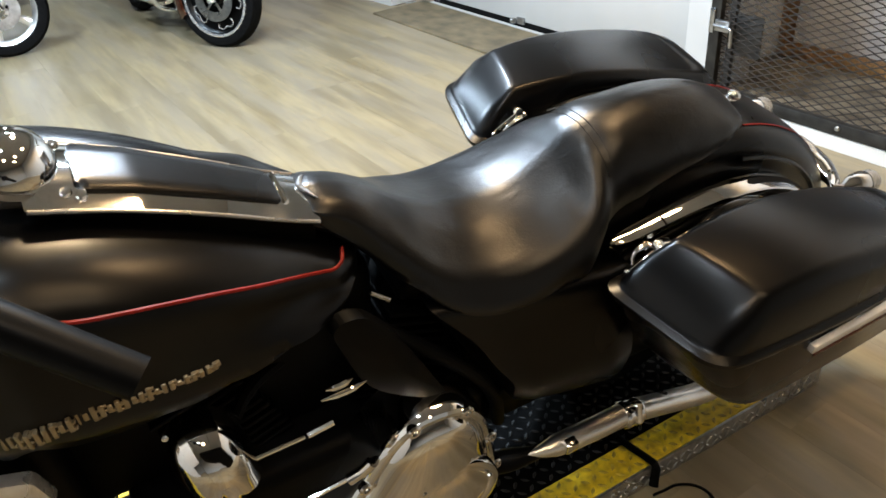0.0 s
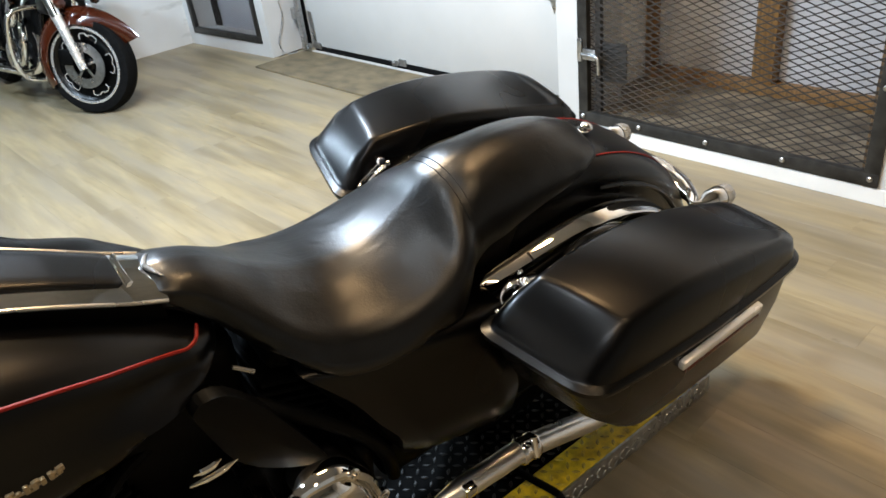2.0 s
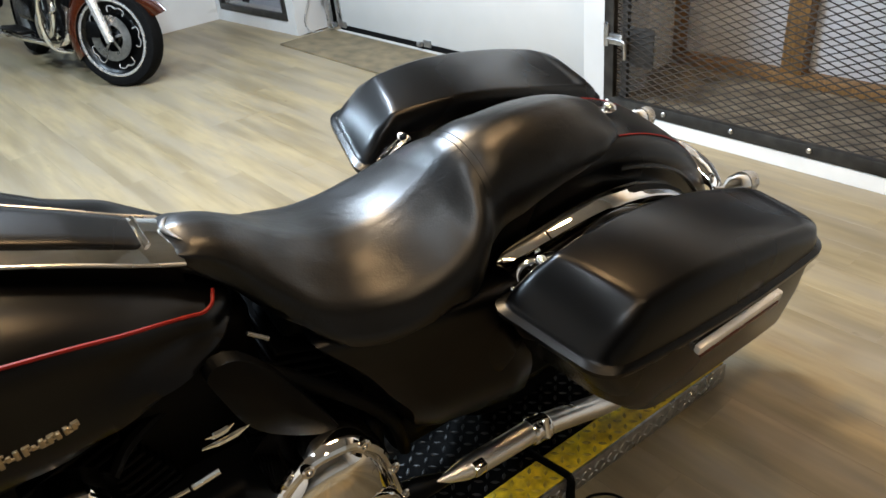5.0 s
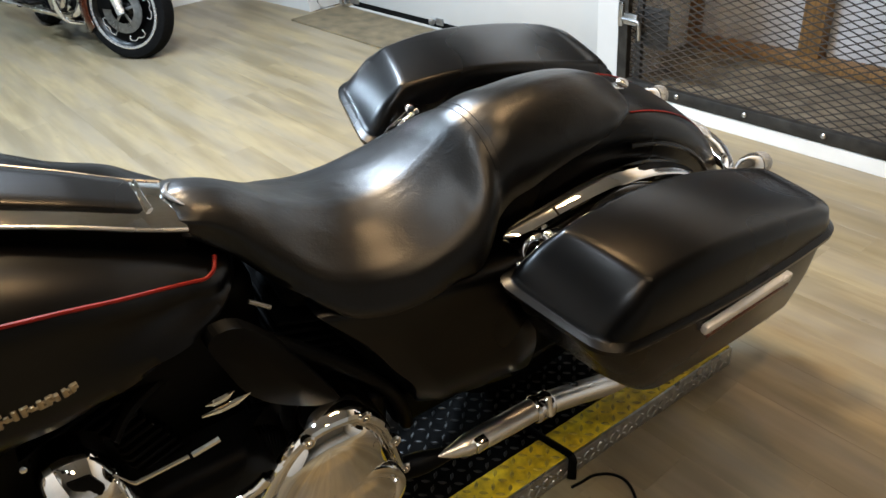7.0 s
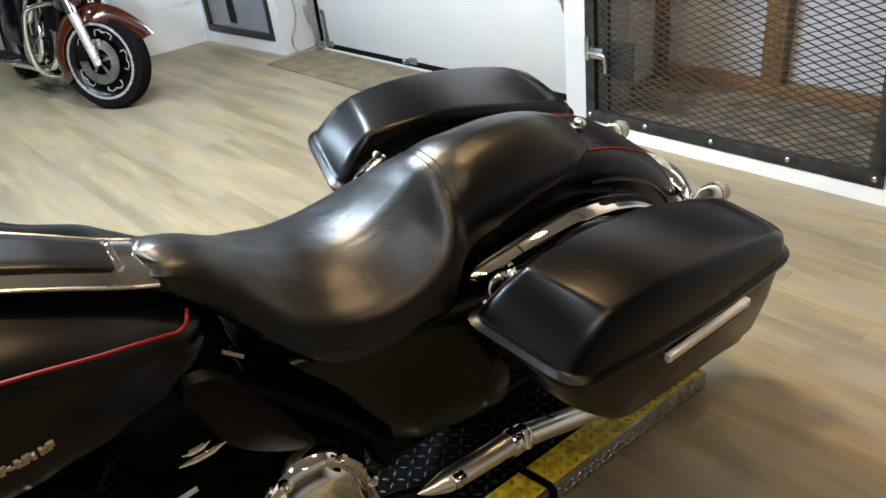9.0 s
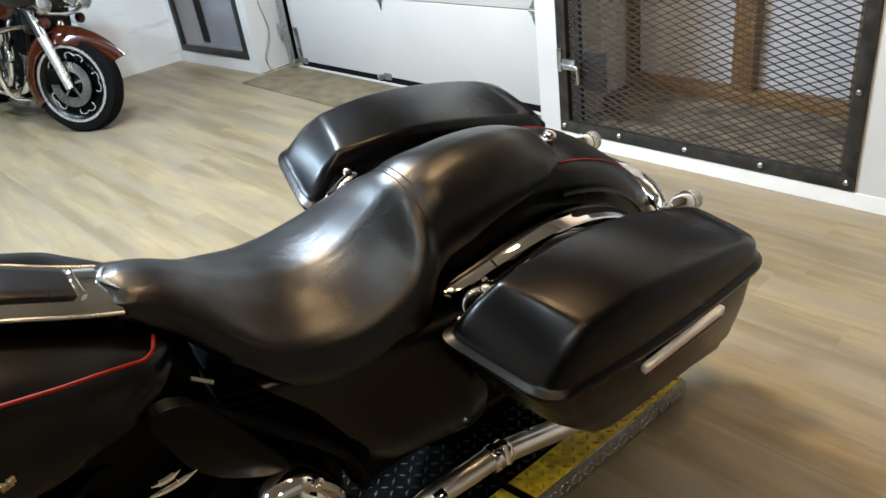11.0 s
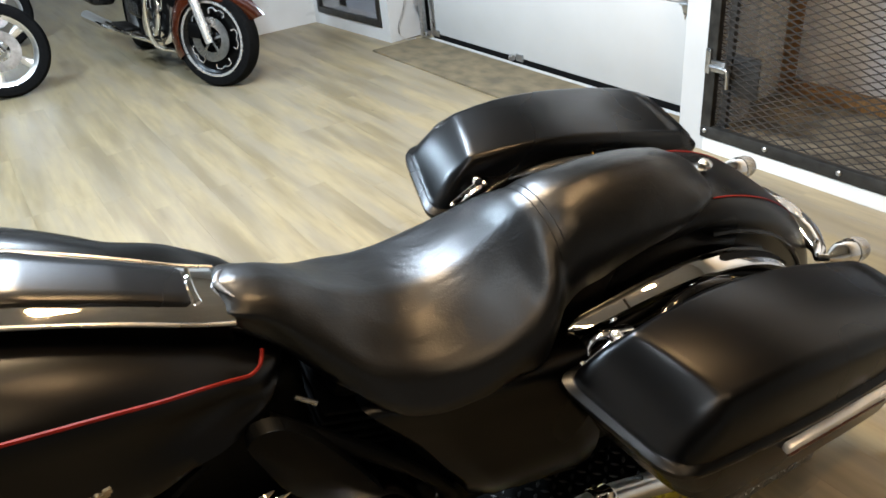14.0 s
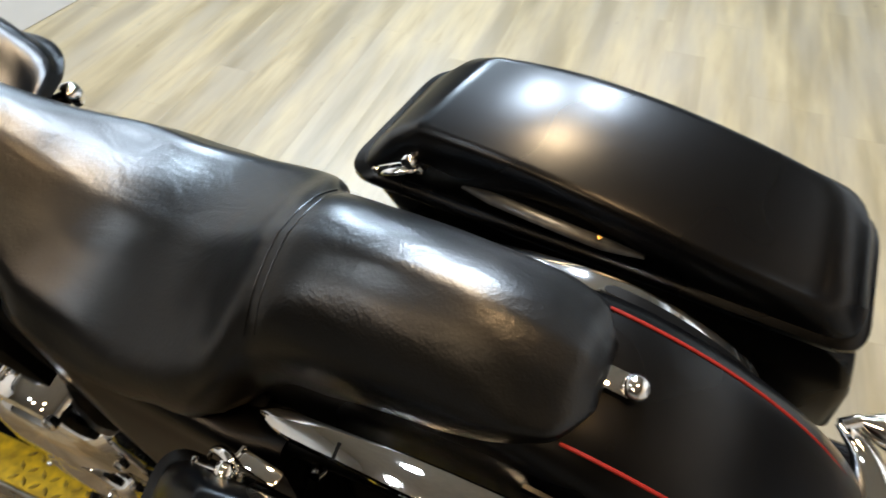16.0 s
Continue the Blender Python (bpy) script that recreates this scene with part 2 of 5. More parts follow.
    rr.inputs[3].default_value, rr.inputs[4].default_value = 0.32, 0.46
    l.new(grain.outputs["Fac"], rr.inputs[0])
    l.new(rr.outputs[0], bsdf.inputs["Roughness"])
    bu = n.new("ShaderNodeBump")
    bu.inputs["Strength"].default_value = 0.12
    bu.inputs["Distance"].default_value = 0.002
    l.new(grain.outputs["Fac"], bu.inputs["Height"])
    l.new(bu.outputs[0], bsdf.inputs["Normal"])
    return m


PLANK_TURN = math.degrees(math.atan(0.110))
PLANK = plank_material("laminate_board", True)
PLANK_FAR = plank_material("laminate_boards_far", False)


# ---------------------------------------------------------------- mesh helpers
def part(name, bm, mat, parent=None, label="", smooth=True, m=None):
    """Links a bmesh as one mesh object, under a thing or a part."""
    me = bpy.data.meshes.new(name)
    bmesh.ops.recalc_face_normals(bm, faces=bm.faces)
    bm.to_mesh(me)
    bm.free()
    me.materials.append(mat)
    if smooth:
        me.shade_smooth()
        me.set_sharp_from_angle(angle=radians(smooth if smooth is not True else 38))
    ob = new(name, me)
    if parent:
        ob.parent = parent
    if m is not None:
        ob.matrix_basis = m
    if label:
        ob["label"] = label
    return ob


def empty(name, m, label, category, group="", kind=""):
    ob = new(name)
    ob.matrix_basis = m
    return tagged(ob, label, category, group, kind)


def add_box(bm, lo, hi, bevel=0.0, m=None, seg=2):
    r = bmesh.ops.create_cube(bm, size=1.0)
    vs = r["verts"]
    for v in vs:
        v.co = Vector([(lo[i] + hi[i]) / 2 + v.co[i] * (hi[i] - lo[i]) for i in range(3)])
    if bevel:
        es = list({e for v in vs for e in v.link_edges})
        g = bmesh.ops.bevel(bm, geom=es, offset=bevel, segments=seg, affect="EDGES", profile=0.5)
        vs = list({v for f in g["faces"] for v in f.verts} | {v for v in vs if v.is_valid})
    if m is not None:
        bmesh.ops.transform(bm, matrix=m, verts=vs)
    return vs


def box(lo, hi, bevel=0.0, m=None, seg=2):
    bm = bmesh.new()
    add_box(bm, lo, hi, bevel, m, seg)
    return bm


def add_rings(bm, rings, closed=True, caps=True):
    """Skins a list of rings of equal length."""
    vr = [[bm.verts.new(p) for p in r] for r in rings]
    k = len(rings[0])
    for a, b in zip(vr, vr[1:]):
        for i in range(k if closed else k - 1):
            j = (i + 1) % k
            bm.faces.new((a[i], a[j], b[j], b[i]))
    if caps and closed:
        bm.faces.new(vr[0][::-1])
        bm.faces.new(vr[-1])
    return vr


def spline(pts, n):
    """n points evenly along a smooth curve through pts."""
    p = [Vector(q) for q in pts]
    p = [p[0] * 2 - p[1]] + p + [p[-1] * 2 - p[-2]]
    out = []
    for i in range(1, len(p) - 2):
        for s in range(16):
            t = s / 16
            a, b, c, d = p[i - 1], p[i], p[i + 1], p[i + 2]
            out.append(0.5 * ((2 * b) + (c - a) * t + (2 * a - 5 * b + 4 * c - d) * t * t + (3 * b - a - 3 * c + d) * t ** 3))
    out.append(p[-2])
    ds = [0]
    for a, b in zip(out, out[1:]):
        ds.append(ds[-1] + (b - a).length)
    res, j = [], 0
    for i in range(n):
        s = ds[-1] * i / (n - 1)
        while j < len(ds) - 2 and ds[j + 1] < s:
            j += 1
        f = (s - ds[j]) / max(ds[j + 1] - ds[j], 1e-9)
        res.append(out[j].lerp(out[j + 1], min(max(f, 0), 1)))
    return res


def add_tube(bm, pts, radius, n=12, steps=None, flat=(1, 1), up=(0, 0, 1)):
    """A round bar along a smooth curve; radius may be a list of (share, radius)."""
    line = spline(pts, steps or max(2, 6 * len(pts))) if len(pts) > 2 else [Vector(q) for q in pts]
    rings = []
    for i, p in enumerate(line):
        d = (line[min(i + 1, len(line) - 1)] - line[max(i - 1, 0)]).normalized()
        side = d.cross(Vector(up))
        if side.length < 1e-4:
            side = d.cross(Vector((1, 0, 0)))
        side.normalize()
        top = side.cross(d).normalized()
        s = i / (len(line) - 1)
        r = radius if isinstance(radius, (int, float)) else float(np.interp(s, [q[0] for q in radius], [q[1] for q in radius]))
        rings.append([p + side * math.cos(2 * math.pi * k / n) * r * flat[0] + top * math.sin(2 * math.pi * k / n) * r * flat[1] for k in range(n)])
    return add_rings(bm, rings)


def tube(pts, radius, n=12, steps=None, flat=(1, 1), up=(0, 0, 1)):
    bm = bmesh.new()
    add_tube(bm, pts, radius, n, steps, flat, up)
    return bm


def add_lathe(bm, profile, n=32, m=None, caps=True):
    """A turned shape about z: profile of (radius, height)."""
    rings = []
    for r, h in profile:
        ring = [Vector((max(r, 1e-4) * math.cos(2 * math.pi * k / n), max(r, 1e-4) * math.sin(2 * math.pi * k / n), h)) for k in range(n)]
        rings.append([m @ v for v in ring] if m is not None else ring)
    return add_rings(bm, rings, caps=caps)


def lathe(profile, n=32, m=None, caps=True):
    bm = bmesh.new()
    add_lathe(bm, profile, n, m, caps)
    return bm


def towards(p, d):
    """The pose at p whose z axis points along d."""
    return Matrix.Translation(p) @ Vector(d).to_track_quat("Z", "Y").to_matrix().to_4x4()


def rounded_loop(corners, radii, per=6, edge=8):
    """A closed loop through corners in order, each corner rounded; the edges are bowed by nothing."""
    k = len(corners)
    out = []
    for i in range(k):
        c, p, q = Vector(corners[i]), Vector(corners[i - 1]), Vector(corners[(i + 1) % k])
        r = radii[i]
        a = c + (p - c).normalized() * r
        b = c + (q - c).normalized() * r
        for s in range(per + 1):
            t = s / per
            out.append(a * (1 - t) ** 2 + c * 2 * t * (1 - t) + b * t * t)
        nxt = Vector(corners[(i + 1) % k])
        r2 = radii[(i + 1) % k]
        e = nxt + (c - nxt).normalized() * r2
        for s in range(1, edge):
            out.append(b.lerp(e, s / edge))
    return out


# ---------------------------------------------------------------- the room
TH = math.atan(0.110)
ROOM = Matrix.Translation((1.76, 0, 0)) @ Matrix.Rotation(TH, 4, "Z")


def structure(name, bm, mat, label, category="", smooth=False, m=ROOM):
    return tagged(part(name, bm, mat, None, "", smooth, m), label, category, "", "structure")


def wall_boxes(boxes):
    bm = bmesh.new()
    for lo, hi in boxes:
        add_box(bm, lo, hi)
    return bm


GATE_V0, GATE_V1, GATE_Z0, GATE_Z1 = -0.115, 1.255, 0.070, 1.55
DOOR_V0, DOOR_V1, DOOR_U, DOOR_TOP = 1.40, 3.98, 0.27, 2.3
PILLAR = 4.15
CORNER = 5.33
VENT_V0, VENT_V1, VENT_Z0, VENT_Z1 = 0.10, 1.09, 0.10, 0.98
VENTWALL = ROOM @ pose(0, PILLAR, 0, 0, 0, 3.9)  # the last stretch of wall turns in a little

# long wall, in pieces round its openings (0.2 thick behind its face)
structure("wall_east", wall_boxes([
    ((0, -4.5, 0), (0.2, GATE_V0 + 0.012, CEILING)),
    ((0, GATE_V0 + 0.012, 0), (0.2, GATE_V1 - 0.012, GATE_Z0 + 0.012)),
    ((0, GATE_V0 + 0.012, GATE_Z1 - 0.012), (0.2, GATE_V1 - 0.012, CEILING)),
    ((0, GATE_V1 - 0.012, 0), (0.32, 1.385, CEILING)),
    ((0, 1.385, DOOR_TOP), (0.32, PILLAR, CEILING)),
]), WALL, "white painted wall with a recessed door and mesh-covered openings", "wall")
structure("wall_end", wall_boxes([
    ((0, 0, 0), (0.34, VENT_V0 + 0.01, CEILING)),
    ((0, VENT_V0 + 0.01, 0), (0.2, VENT_V1 - 0.01, VENT_Z0 + 0.01)),
    ((0, VENT_V0 + 0.01, VENT_Z1 - 0.01), (0.2, VENT_V1 - 0.01, CEILING)),
    ((0, VENT_V1 - 0.01, 0), (0.2, 1.185, CEILING)),
]), WALL, "white painted wall with a low mesh-covered opening", "wall", m=VENTWALL)
structure("wall_north", wall_boxes([
    ((-0.86, CORNER, 0), (0.15, CORNER + 0.12, CEILING)),
    ((-0.98, CORNER, 0), (-0.861, 10.0, CEILING)),
    ((-7.0, 10.001, 0), (-0.861, 10.12, CEILING)),
]), SCUFFED, "scuffed white painted wall behind the red motorcycle", "wall")
# added to close the room out of view; dark to hold reflections down
structure("wall_west", box((-7.12, -4.5, 0), (-7.0, 10.12, CEILING)), DIM_WALL, "unseen closing wall, kept dark for the reflections", "wall")
structure("partition", box((-2.45, -2.2, 0), (-2.335, 1.95, CEILING), 0.004), WALL, "white painted partition wall ahead of the platform", "wall", m=Matrix())
# added behind the camera's side; its grey limits haze on the near flanks
structure("wall_south", box((-7.12, -4.62, 0), (0.2, -4.501, CEILING)), SOUTH, "unseen closing wall, dimmed to soften reflections", "wall")
# thin added strip in a whiter colour, brightening the foot of the wall
structure("baseboard", box((-0.006, -4.4, 0.0), (-0.0005, 1.24, 0.066), 0.002), BRIGHT_WALL, "thin strip added to brighten the foot of the wall", "baseboard")
structure("ceiling", box((-7.12, -4.62, CEILING), (1.2, 10.12, CEILING + 0.1)), CEIL, "cream painted workshop ceiling", "ceiling")


# ---------------------------------------------------------------- garage door
def sectional_door():
    door = empty("garage_door", ROOM @ pose(DOOR_U, 0, 0), "white sectional overhead garage door, closed, with steel hinges", "door")
    zs = [0.045, 0.562, 1.11, 1.66, 2.3]
    for a, b in zip(zs, zs[1:]):
        bm = box((0, DOOR_V0 - 0.03, a + 0.002), (0.045, DOOR_V1 + 0.03, b - 0.002), 0.006)
        part("door_panel", bm, DOOR, door)
    part("bottom_seal", box((0.006, DOOR_V0, 0.0), (0.04, DOOR_V1, 0.046), 0.004), RUBBER, door, "black rubber bottom seal")
    # hinges: diamond plates over the joints, at the middle and both ends
    for z in zs[1:-1]:
        for v in (1.62, 2.89, 3.94):
            bm = bmesh.new()
            loop = [(-0.004, v, z + 0.06), (-0.004, v - 0.03, z + 0.012), (-0.004, v, z - 0.075), (-0.004, v + 0.03, z + 0.012)]
            add_rings(bm, [[Vector(p) for p in loop], [Vector((p[0] + 0.005, p[1], p[2])) for p in loop]])
            h = part("hinge", bm, STEEL, door, "galvanised steel hinge", smooth=False)
            part("hinge_pin", tube([(-0.009, v - 0.028, z), (-0.009, v + 0.028, z)], 0.008, 10), STEEL, h)
    # bottom bracket in the middle, corner brackets
    for v, w in ((2.93, 0.035), (3.93, 0.05)):
        b = part("bottom_bracket", box((-0.012, v - w, 0.03), (0.0, v + w, 0.075), 0.003), STEEL, door, "steel bottom bracket")
        part("roller", lathe([(0.0, 0), (0.018, 0), (0.018, 0.03), (0, 0.03)], 14, towards((-0.03, v + w, 0.05), (0, 1, 0))), STEEL, b)
    part("side_stile", box((-0.006, DOOR_V0, 0.10), (0.0, DOOR_V0 + 0.035, 0.33), 0.002), STEEL, door, "grey steel edge plate")
    part("side_stile", box((-0.008, DOOR_V1 - 0.05, 0.06), (0.0, DOOR_V1, 0.30), 0.002), STEEL, door, "grey steel edge plate")
    # track and its angle on the far jamb
    part("track", box((-0.075, DOOR_V1 + 0.005, 0.03), (-0.045, DOOR_V1 + 0.055, 2.25), 0.004), STEEL, door, "galvanised vertical roller track")
    part("track_bracket", box((-0.075, DOOR_V1 + 0.057, 0.25), (-0.01, DOOR_V1 + 0.12, 0.33), 0.004), STEEL, door)
    return door


sectional_door()
structure("trim", box((DOOR_U - 0.035, DOOR_V0, 0.0), (DOOR_U + 0.0, DOOR_V1, 0.012), 0.003), WALL, "white painted door threshold strip", "threshold")
cable = empty("cable", ROOM, "thin grey cable hanging down the door jamb", "cable")
part("cord", tube([(0.12, PILLAR - 0.012, 1.2), (0.10, PILLAR - 0.02, 0.6), (0.14, PILLAR - 0.015, 0.3), (0.06, PILLAR - 0.02, 0.1), (0.10, PILLAR - 0.04, 0.012), (0.18, PILLAR - 0.06, 0.008)], 0.004, 6), STEEL, cable)

# threshold board before the door
SLAB = material("stained_plywood", (0.135, 0.105, 0.06), 0.6, scale=7, vary=0.14, spots=(0.075, 0.06, 0.034), stretch=(1.6, 1, 1), bump=0.1)
structure("threshold_board", box((-0.215, 1.375, -0.01), (0.235, 4.06, 0.012), 0.003), SLAB, "worn brown plywood board before the garage door", "board")


# ---------------------------------------------------------------- mesh gates
def wire_mesh(v0, v1, z0, z1, cw, ch, u, wire):
    """Expanded metal: strands that zigzag up and down, joined at the knuckles."""
    verts, faces = [], []
    rows_n, cols = int((z1 - z0) / ch), int((v1 - v0) / (cw / 2))
    for r in range(rows_n + 1):
        z = z0 + r * ch
        prev = None
        for c in range(cols + 1):
            v = v0 + (v1 - v0) * c / cols
            # neighbours meet in turn above and below
            zz = z + (ch * 0.42 if (c + r) % 2 else -ch * 0.42)
            zz = min(max(zz, z0), z1)
            ring = [(u - wire * 0.5, v, zz - wire), (u + wire * 0.5, v, zz - wire * 0.4), (u + wire * 0.5, v, zz + wire), (u - wire * 0.5, v, zz + wire * 0.4)]
            k = len(verts)
            verts.extend(ring)
            if prev is not None:
                for i in range(4):
                    j = (i + 1) % 4
                    faces.append((prev + i, prev + j, k + j, k + i))
            prev = k
    bm = bmesh.new()
    vs = [bm.verts.new(p) for p in verts]
    for f in faces:
        bm.faces.new([vs[i] for i in f])
    return bm


def steel_gate(name, v0, v1, z0, z1, bar, label, bolts_z, bolts_v, cw, ch, wire, m=ROOM):
    gate = empty(name, m, label, "gate")
    part("frame_bar", box((-0.012, v0, z0), (0.02, v1, z0 + bar), 0.003), GATE_STEEL, gate)
    part("frame_bar", box((-0.012, v0, z1 - bar), (0.02, v1, z1), 0.003), GATE_STEEL, gate)
    part("frame_bar", box((-0.012, v0, z0 + bar), (0.02, v0 + bar, z1 - bar), 0.003), GATE_STEEL, gate)
    part("frame_bar", box((-0.012, v1 - bar, z0 + bar), (0.02, v1, z1 - bar), 0.003), GATE_STEEL, gate)
    part("wire_mesh", wire_mesh(v0 + bar * 0.8, v1 - bar * 0.8, z0 + bar * 0.8, z1 - bar * 0.8, cw, ch, 0.022, wire), MESH_STEEL, gate, "dark expanded metal mesh", smooth=False)
    for v in bolts_v:
        part("bolt", lathe([(0.011, 0), (0.011, 0.005), (0.007, 0.009), (0, 0.0095)], 12, towards((-0.012, v, bolts_z), (-1, 0, 0))), STEEL, gate, "zinc bolt head")
    return gate


gate = steel_gate("mesh_gate", GATE_V0, GATE_V1, GATE_Z0, GATE_Z1, 0.054, "blackened steel frame gate with diamond mesh, shut over an alcove", 0.102, (-0.086, 0.242, 0.578, 0.912, 1.228), 0.068, 0.0148, 0.0025)
for z in (0.45, 0.80):
    part("bolt", lathe([(0.011, 0), (0.011, 0.005), (0.007, 0.009), (0, 0.0095)], 12, towards((-0.012, GATE_V0 + 0.03, z), (-1, 0, 0))), STEEL, gate, "zinc bolt head")
part("inner_bar", box((0.024, GATE_V0 + 0.03, GATE_Z0 + 0.05), (0.06, GATE_V0 + 0.075, GATE_Z1), 0.003), GATE_STEEL, gate, "rusty inner angle iron").data.materials[0] = RUST
part("inner_bar", box((0.024, GATE_V1 - 0.105, GATE_Z0 + 0.05), (0.05, GATE_V1 - 0.075, GATE_Z1), 0.003), GATE_STEEL, gate, "dark inner angle iron")
part("lock_plate", box((0.026, 1.01, 0.28), (0.034, 1.14, 0.46), 0.002), GATE_STEEL, gate, "dark steel lock plate behind the mesh")
latch = part("latch_body", box((-0.03, 1.14, 0.385), (-0.012, 1.215, 0.435), 0.004), STEEL, gate, "zinc slide latch")
part("latch_handle", tube([(-0.035, 1.215, 0.41), (-0.042, 1.14, 0.41), (-0.045, 1.115, 0.40), (-0.045, 1.11, 0.33)], 0.008, 10), STEEL, latch, "bent steel latch handle")
part("latch_keeper", box((-0.022, 1.225, 0.37), (-0.012, 1.25, 0.48), 0.002), STEEL, gate)

steel_gate("mesh_window", VENT_V0, VENT_V1, VENT_Z0, VENT_Z1, 0.05, "dark steel framed mesh opening low in the white wall", 0.125, (), 0.05, 0.011, 0.0017, VENTWALL)

# alcove behind the gate
structure("alcove_floor", wall_boxes([((0.2005, GATE_V0 - 0.15, 0.0), (0.9, GATE_V1 + 0.12, 0.075)), ((0.026, GATE_V0 + 0.013, 0.0825), (0.2, GATE_V1 - 0.013, 0.0865))]), ALCOVE_FLOOR, "scuffed brown board on the alcove floor", "floor")
structure("alcove_wall", wall_boxes([((0.78, GATE_V0 - 0.3, 0.0752), (0.83, GATE_V1 + 0.3, 1.7)), ((0.2, GATE_V0 - 0.2, 0.0752), (0.779, GATE_V0 - 0.15, 1.7)), ((0.2, GATE_V0 - 0.15, 1.65), (0.779, GATE_V1 + 0.099, 1.7))]), PANEL, "grey-white panels lining the alcove", "wall")
# this side gets no lamp light, so its colour is brightened instead
structure("alcove_return", box((0.2, GATE_V1 + 0.10, 0.0752), (0.779, GATE_V1 + 0.15, 1.7)), BRIGHT_WALL, "side wall of the alcove, light put into its colour", "wall")
for v, w in ((0.695, 0.105), (1.34, 0.05), (-0.02, 0.09)):
    tagged(part("timber_stud", box((0.70, v - w / 2, 0.129), (0.779, v + w / 2, 1.648), 0.004), TIMBER, None, "", True, ROOM), "brown stained timber stud at the back of the alcove", "stud", "alcove studs")
tagged(part("timber_plate", box((0.68, GATE_V0 - 0.14, 0.0755), (0.779, GATE_V1 + 0.09, 0.128), 0.004), TIMBER, None, "", True, ROOM), "brown stained timber sole plate on the alcove floor", "timber")
structure("vent_box", wall_boxes([((0.30, VENT_V0 - 0.05, 0.02), (0.34, VENT_V1 + 0.05, 1.05)), ((0.2, VENT_V0 + 0.012, 0.02), (0.299, VENT_V1 + 0.05, 0.07))]), PANEL, "grey boards behind the mesh opening", "wall", m=VENTWALL)
tagged(part("timber_stud", box((0.22, 0.40, 0.0705), (0.299, 0.50, 1.0), 0.004), TIMBER, None, "", True, VENTWALL), "brown timber stud behind the mesh opening", "stud", "alcove studs")

# ---------------------------------------------------------------- ceiling lamps
for x, y, watts, colour in LAMPS:
    fitting = empty("ceiling_lamp", Matrix.Translation((x, y, CEILING)), "round white ceiling lamp with a bare bulb, lit", "lamp", "ceiling lamps")
    part("lamp_base", lathe([(0.0, 0.0), (0.07, 0.0), (0.07, -0.02), (0.05, -0.04), (0.0, -0.04)], 24), WALL, fitting)
    data = bpy.data.lights.new("bulb", "SPOT")
    data.energy, data.color, data.shadow_soft_size = watts, colour, 0.12
    data.spot_size, data.spot_blend = radians(165), 0.35
    bulb = new("bulb_light", data)
    bulb.parent = fitting
    bulb.location = (0, 0, -0.12)


# ---------------------------------------------------------------- lift platform
PLAT = pose(-0.094, -0.338, 0.0, 0, 0, 2.2)  # x along the platform's near edge, y across
PLAT_X0, PLAT_X1, PLAT_W, PLAT_H = -2.3, 0.59, 0.70, 0.06


def lug_mesh(spots, size, thick, frame_m):
    """Raised tread lugs: long low ridges with pointed ends."""
    bm = bmesh.new()
    L, w, h = size
    for x, y, a in spots:
        m = frame_m @ pose(x, y, 0, 0, 0, a)
        ring0 = [m @ Vector(p) for p in ((-L, 0, 0), (-L * 0.3, -w, 0), (L * 0.3, -w, 0), (L, 0, 0), (L * 0.3, w, 0), (-L * 0.3, w, 0))]
        ring1 = [m @ Vector(p) for p in ((-L * 0.8, 0, h), (-L * 0.25, -w * 0.5, h), (L * 0.25, -w * 0.5, h), (L * 0.8, 0, h), (L * 0.25, w * 0.5, h), (-L * 0.25, w * 0.5, h))]
        a0 = [bm.verts.new(p) for p in ring0]
        a1 = [bm.verts.new(p) for p in ring1]
        for i in range(6):
            j = (i + 1) % 6
            bm.faces.new((a0[i], a0[j], a1[j], a1[i]))
        bm.faces.new(a1)
    return bm


platform = empty("lift_platform", PLAT, "low motorcycle lift platform of tread plate with a yellow edge stripe", "platform")
part("deck", box((PLAT_X0, 0.085, 0.0), (PLAT_X1, PLAT_W - 0.085, PLAT_H), 0.003), BLACK_PLATE, platform, "black tread plate deck")
part("edge_stripe", box((PLAT_X0, 0.004, 0.0), (PLAT_X1, 0.0848, PLAT_H), 0.003), YELLOW, platform, "worn yellow painted edge")
part("edge_stripe", box((PLAT_X0, PLAT_W - 0.0848, 0.0), (PLAT_X1, PLAT_W, PLAT_H), 0.003), YELLOW, platform, "worn yellow painted edge")
part("side_plate", box((PLAT_X0, -0.004, 0.0), (PLAT_X1, 0.0035, PLAT_H - 0.001), 0.002), ALU_PLATE, platform, "bare aluminium tread plate side")
STEP = 0.027
deck_spots = [(PLAT_X1 - 0.02 - i * STEP, 0.10 + j * STEP, 45 if (i + j) % 2 else -45) for i in range(52) for j in range(20)]
stripe_spots = [(PLAT_X1 - 0.02 - i * STEP, 0.018 + j * STEP, 45 if (i + j) % 2 else -45) for i in range(52) for j in range(3)]
side_spots = [(PLAT_X1 - 0.02 - i * STEP * 0.8, 0.016 + j * 0.021, 45 if (i + j) % 2 else -45) for i in range(64) for j in range(2)]
tagged(part("tread_lug", lug_mesh(deck_spots, (0.0115, 0.004, 0.003), 0, Matrix.Translation((0, 0, PLAT_H))), LUG_STEEL, platform, "black raised tread lugs"), kind="stuff")
tagged(part("stripe_lug", lug_mesh(stripe_spots, (0.0115, 0.0042, 0.003), 0, Matrix.Translation((0, 0, PLAT_H))), YELLOW_WORN, platform, "worn raised tread lugs"), kind="stuff")
tagged(part("side_lug", lug_mesh(side_spots, (0.010, 0.0035, 0.0022), 0, pose(0, -0.004, 0, 90, 0, 0)), ALU_PLATE, platform, "bright raised tread lugs"), kind="stuff")
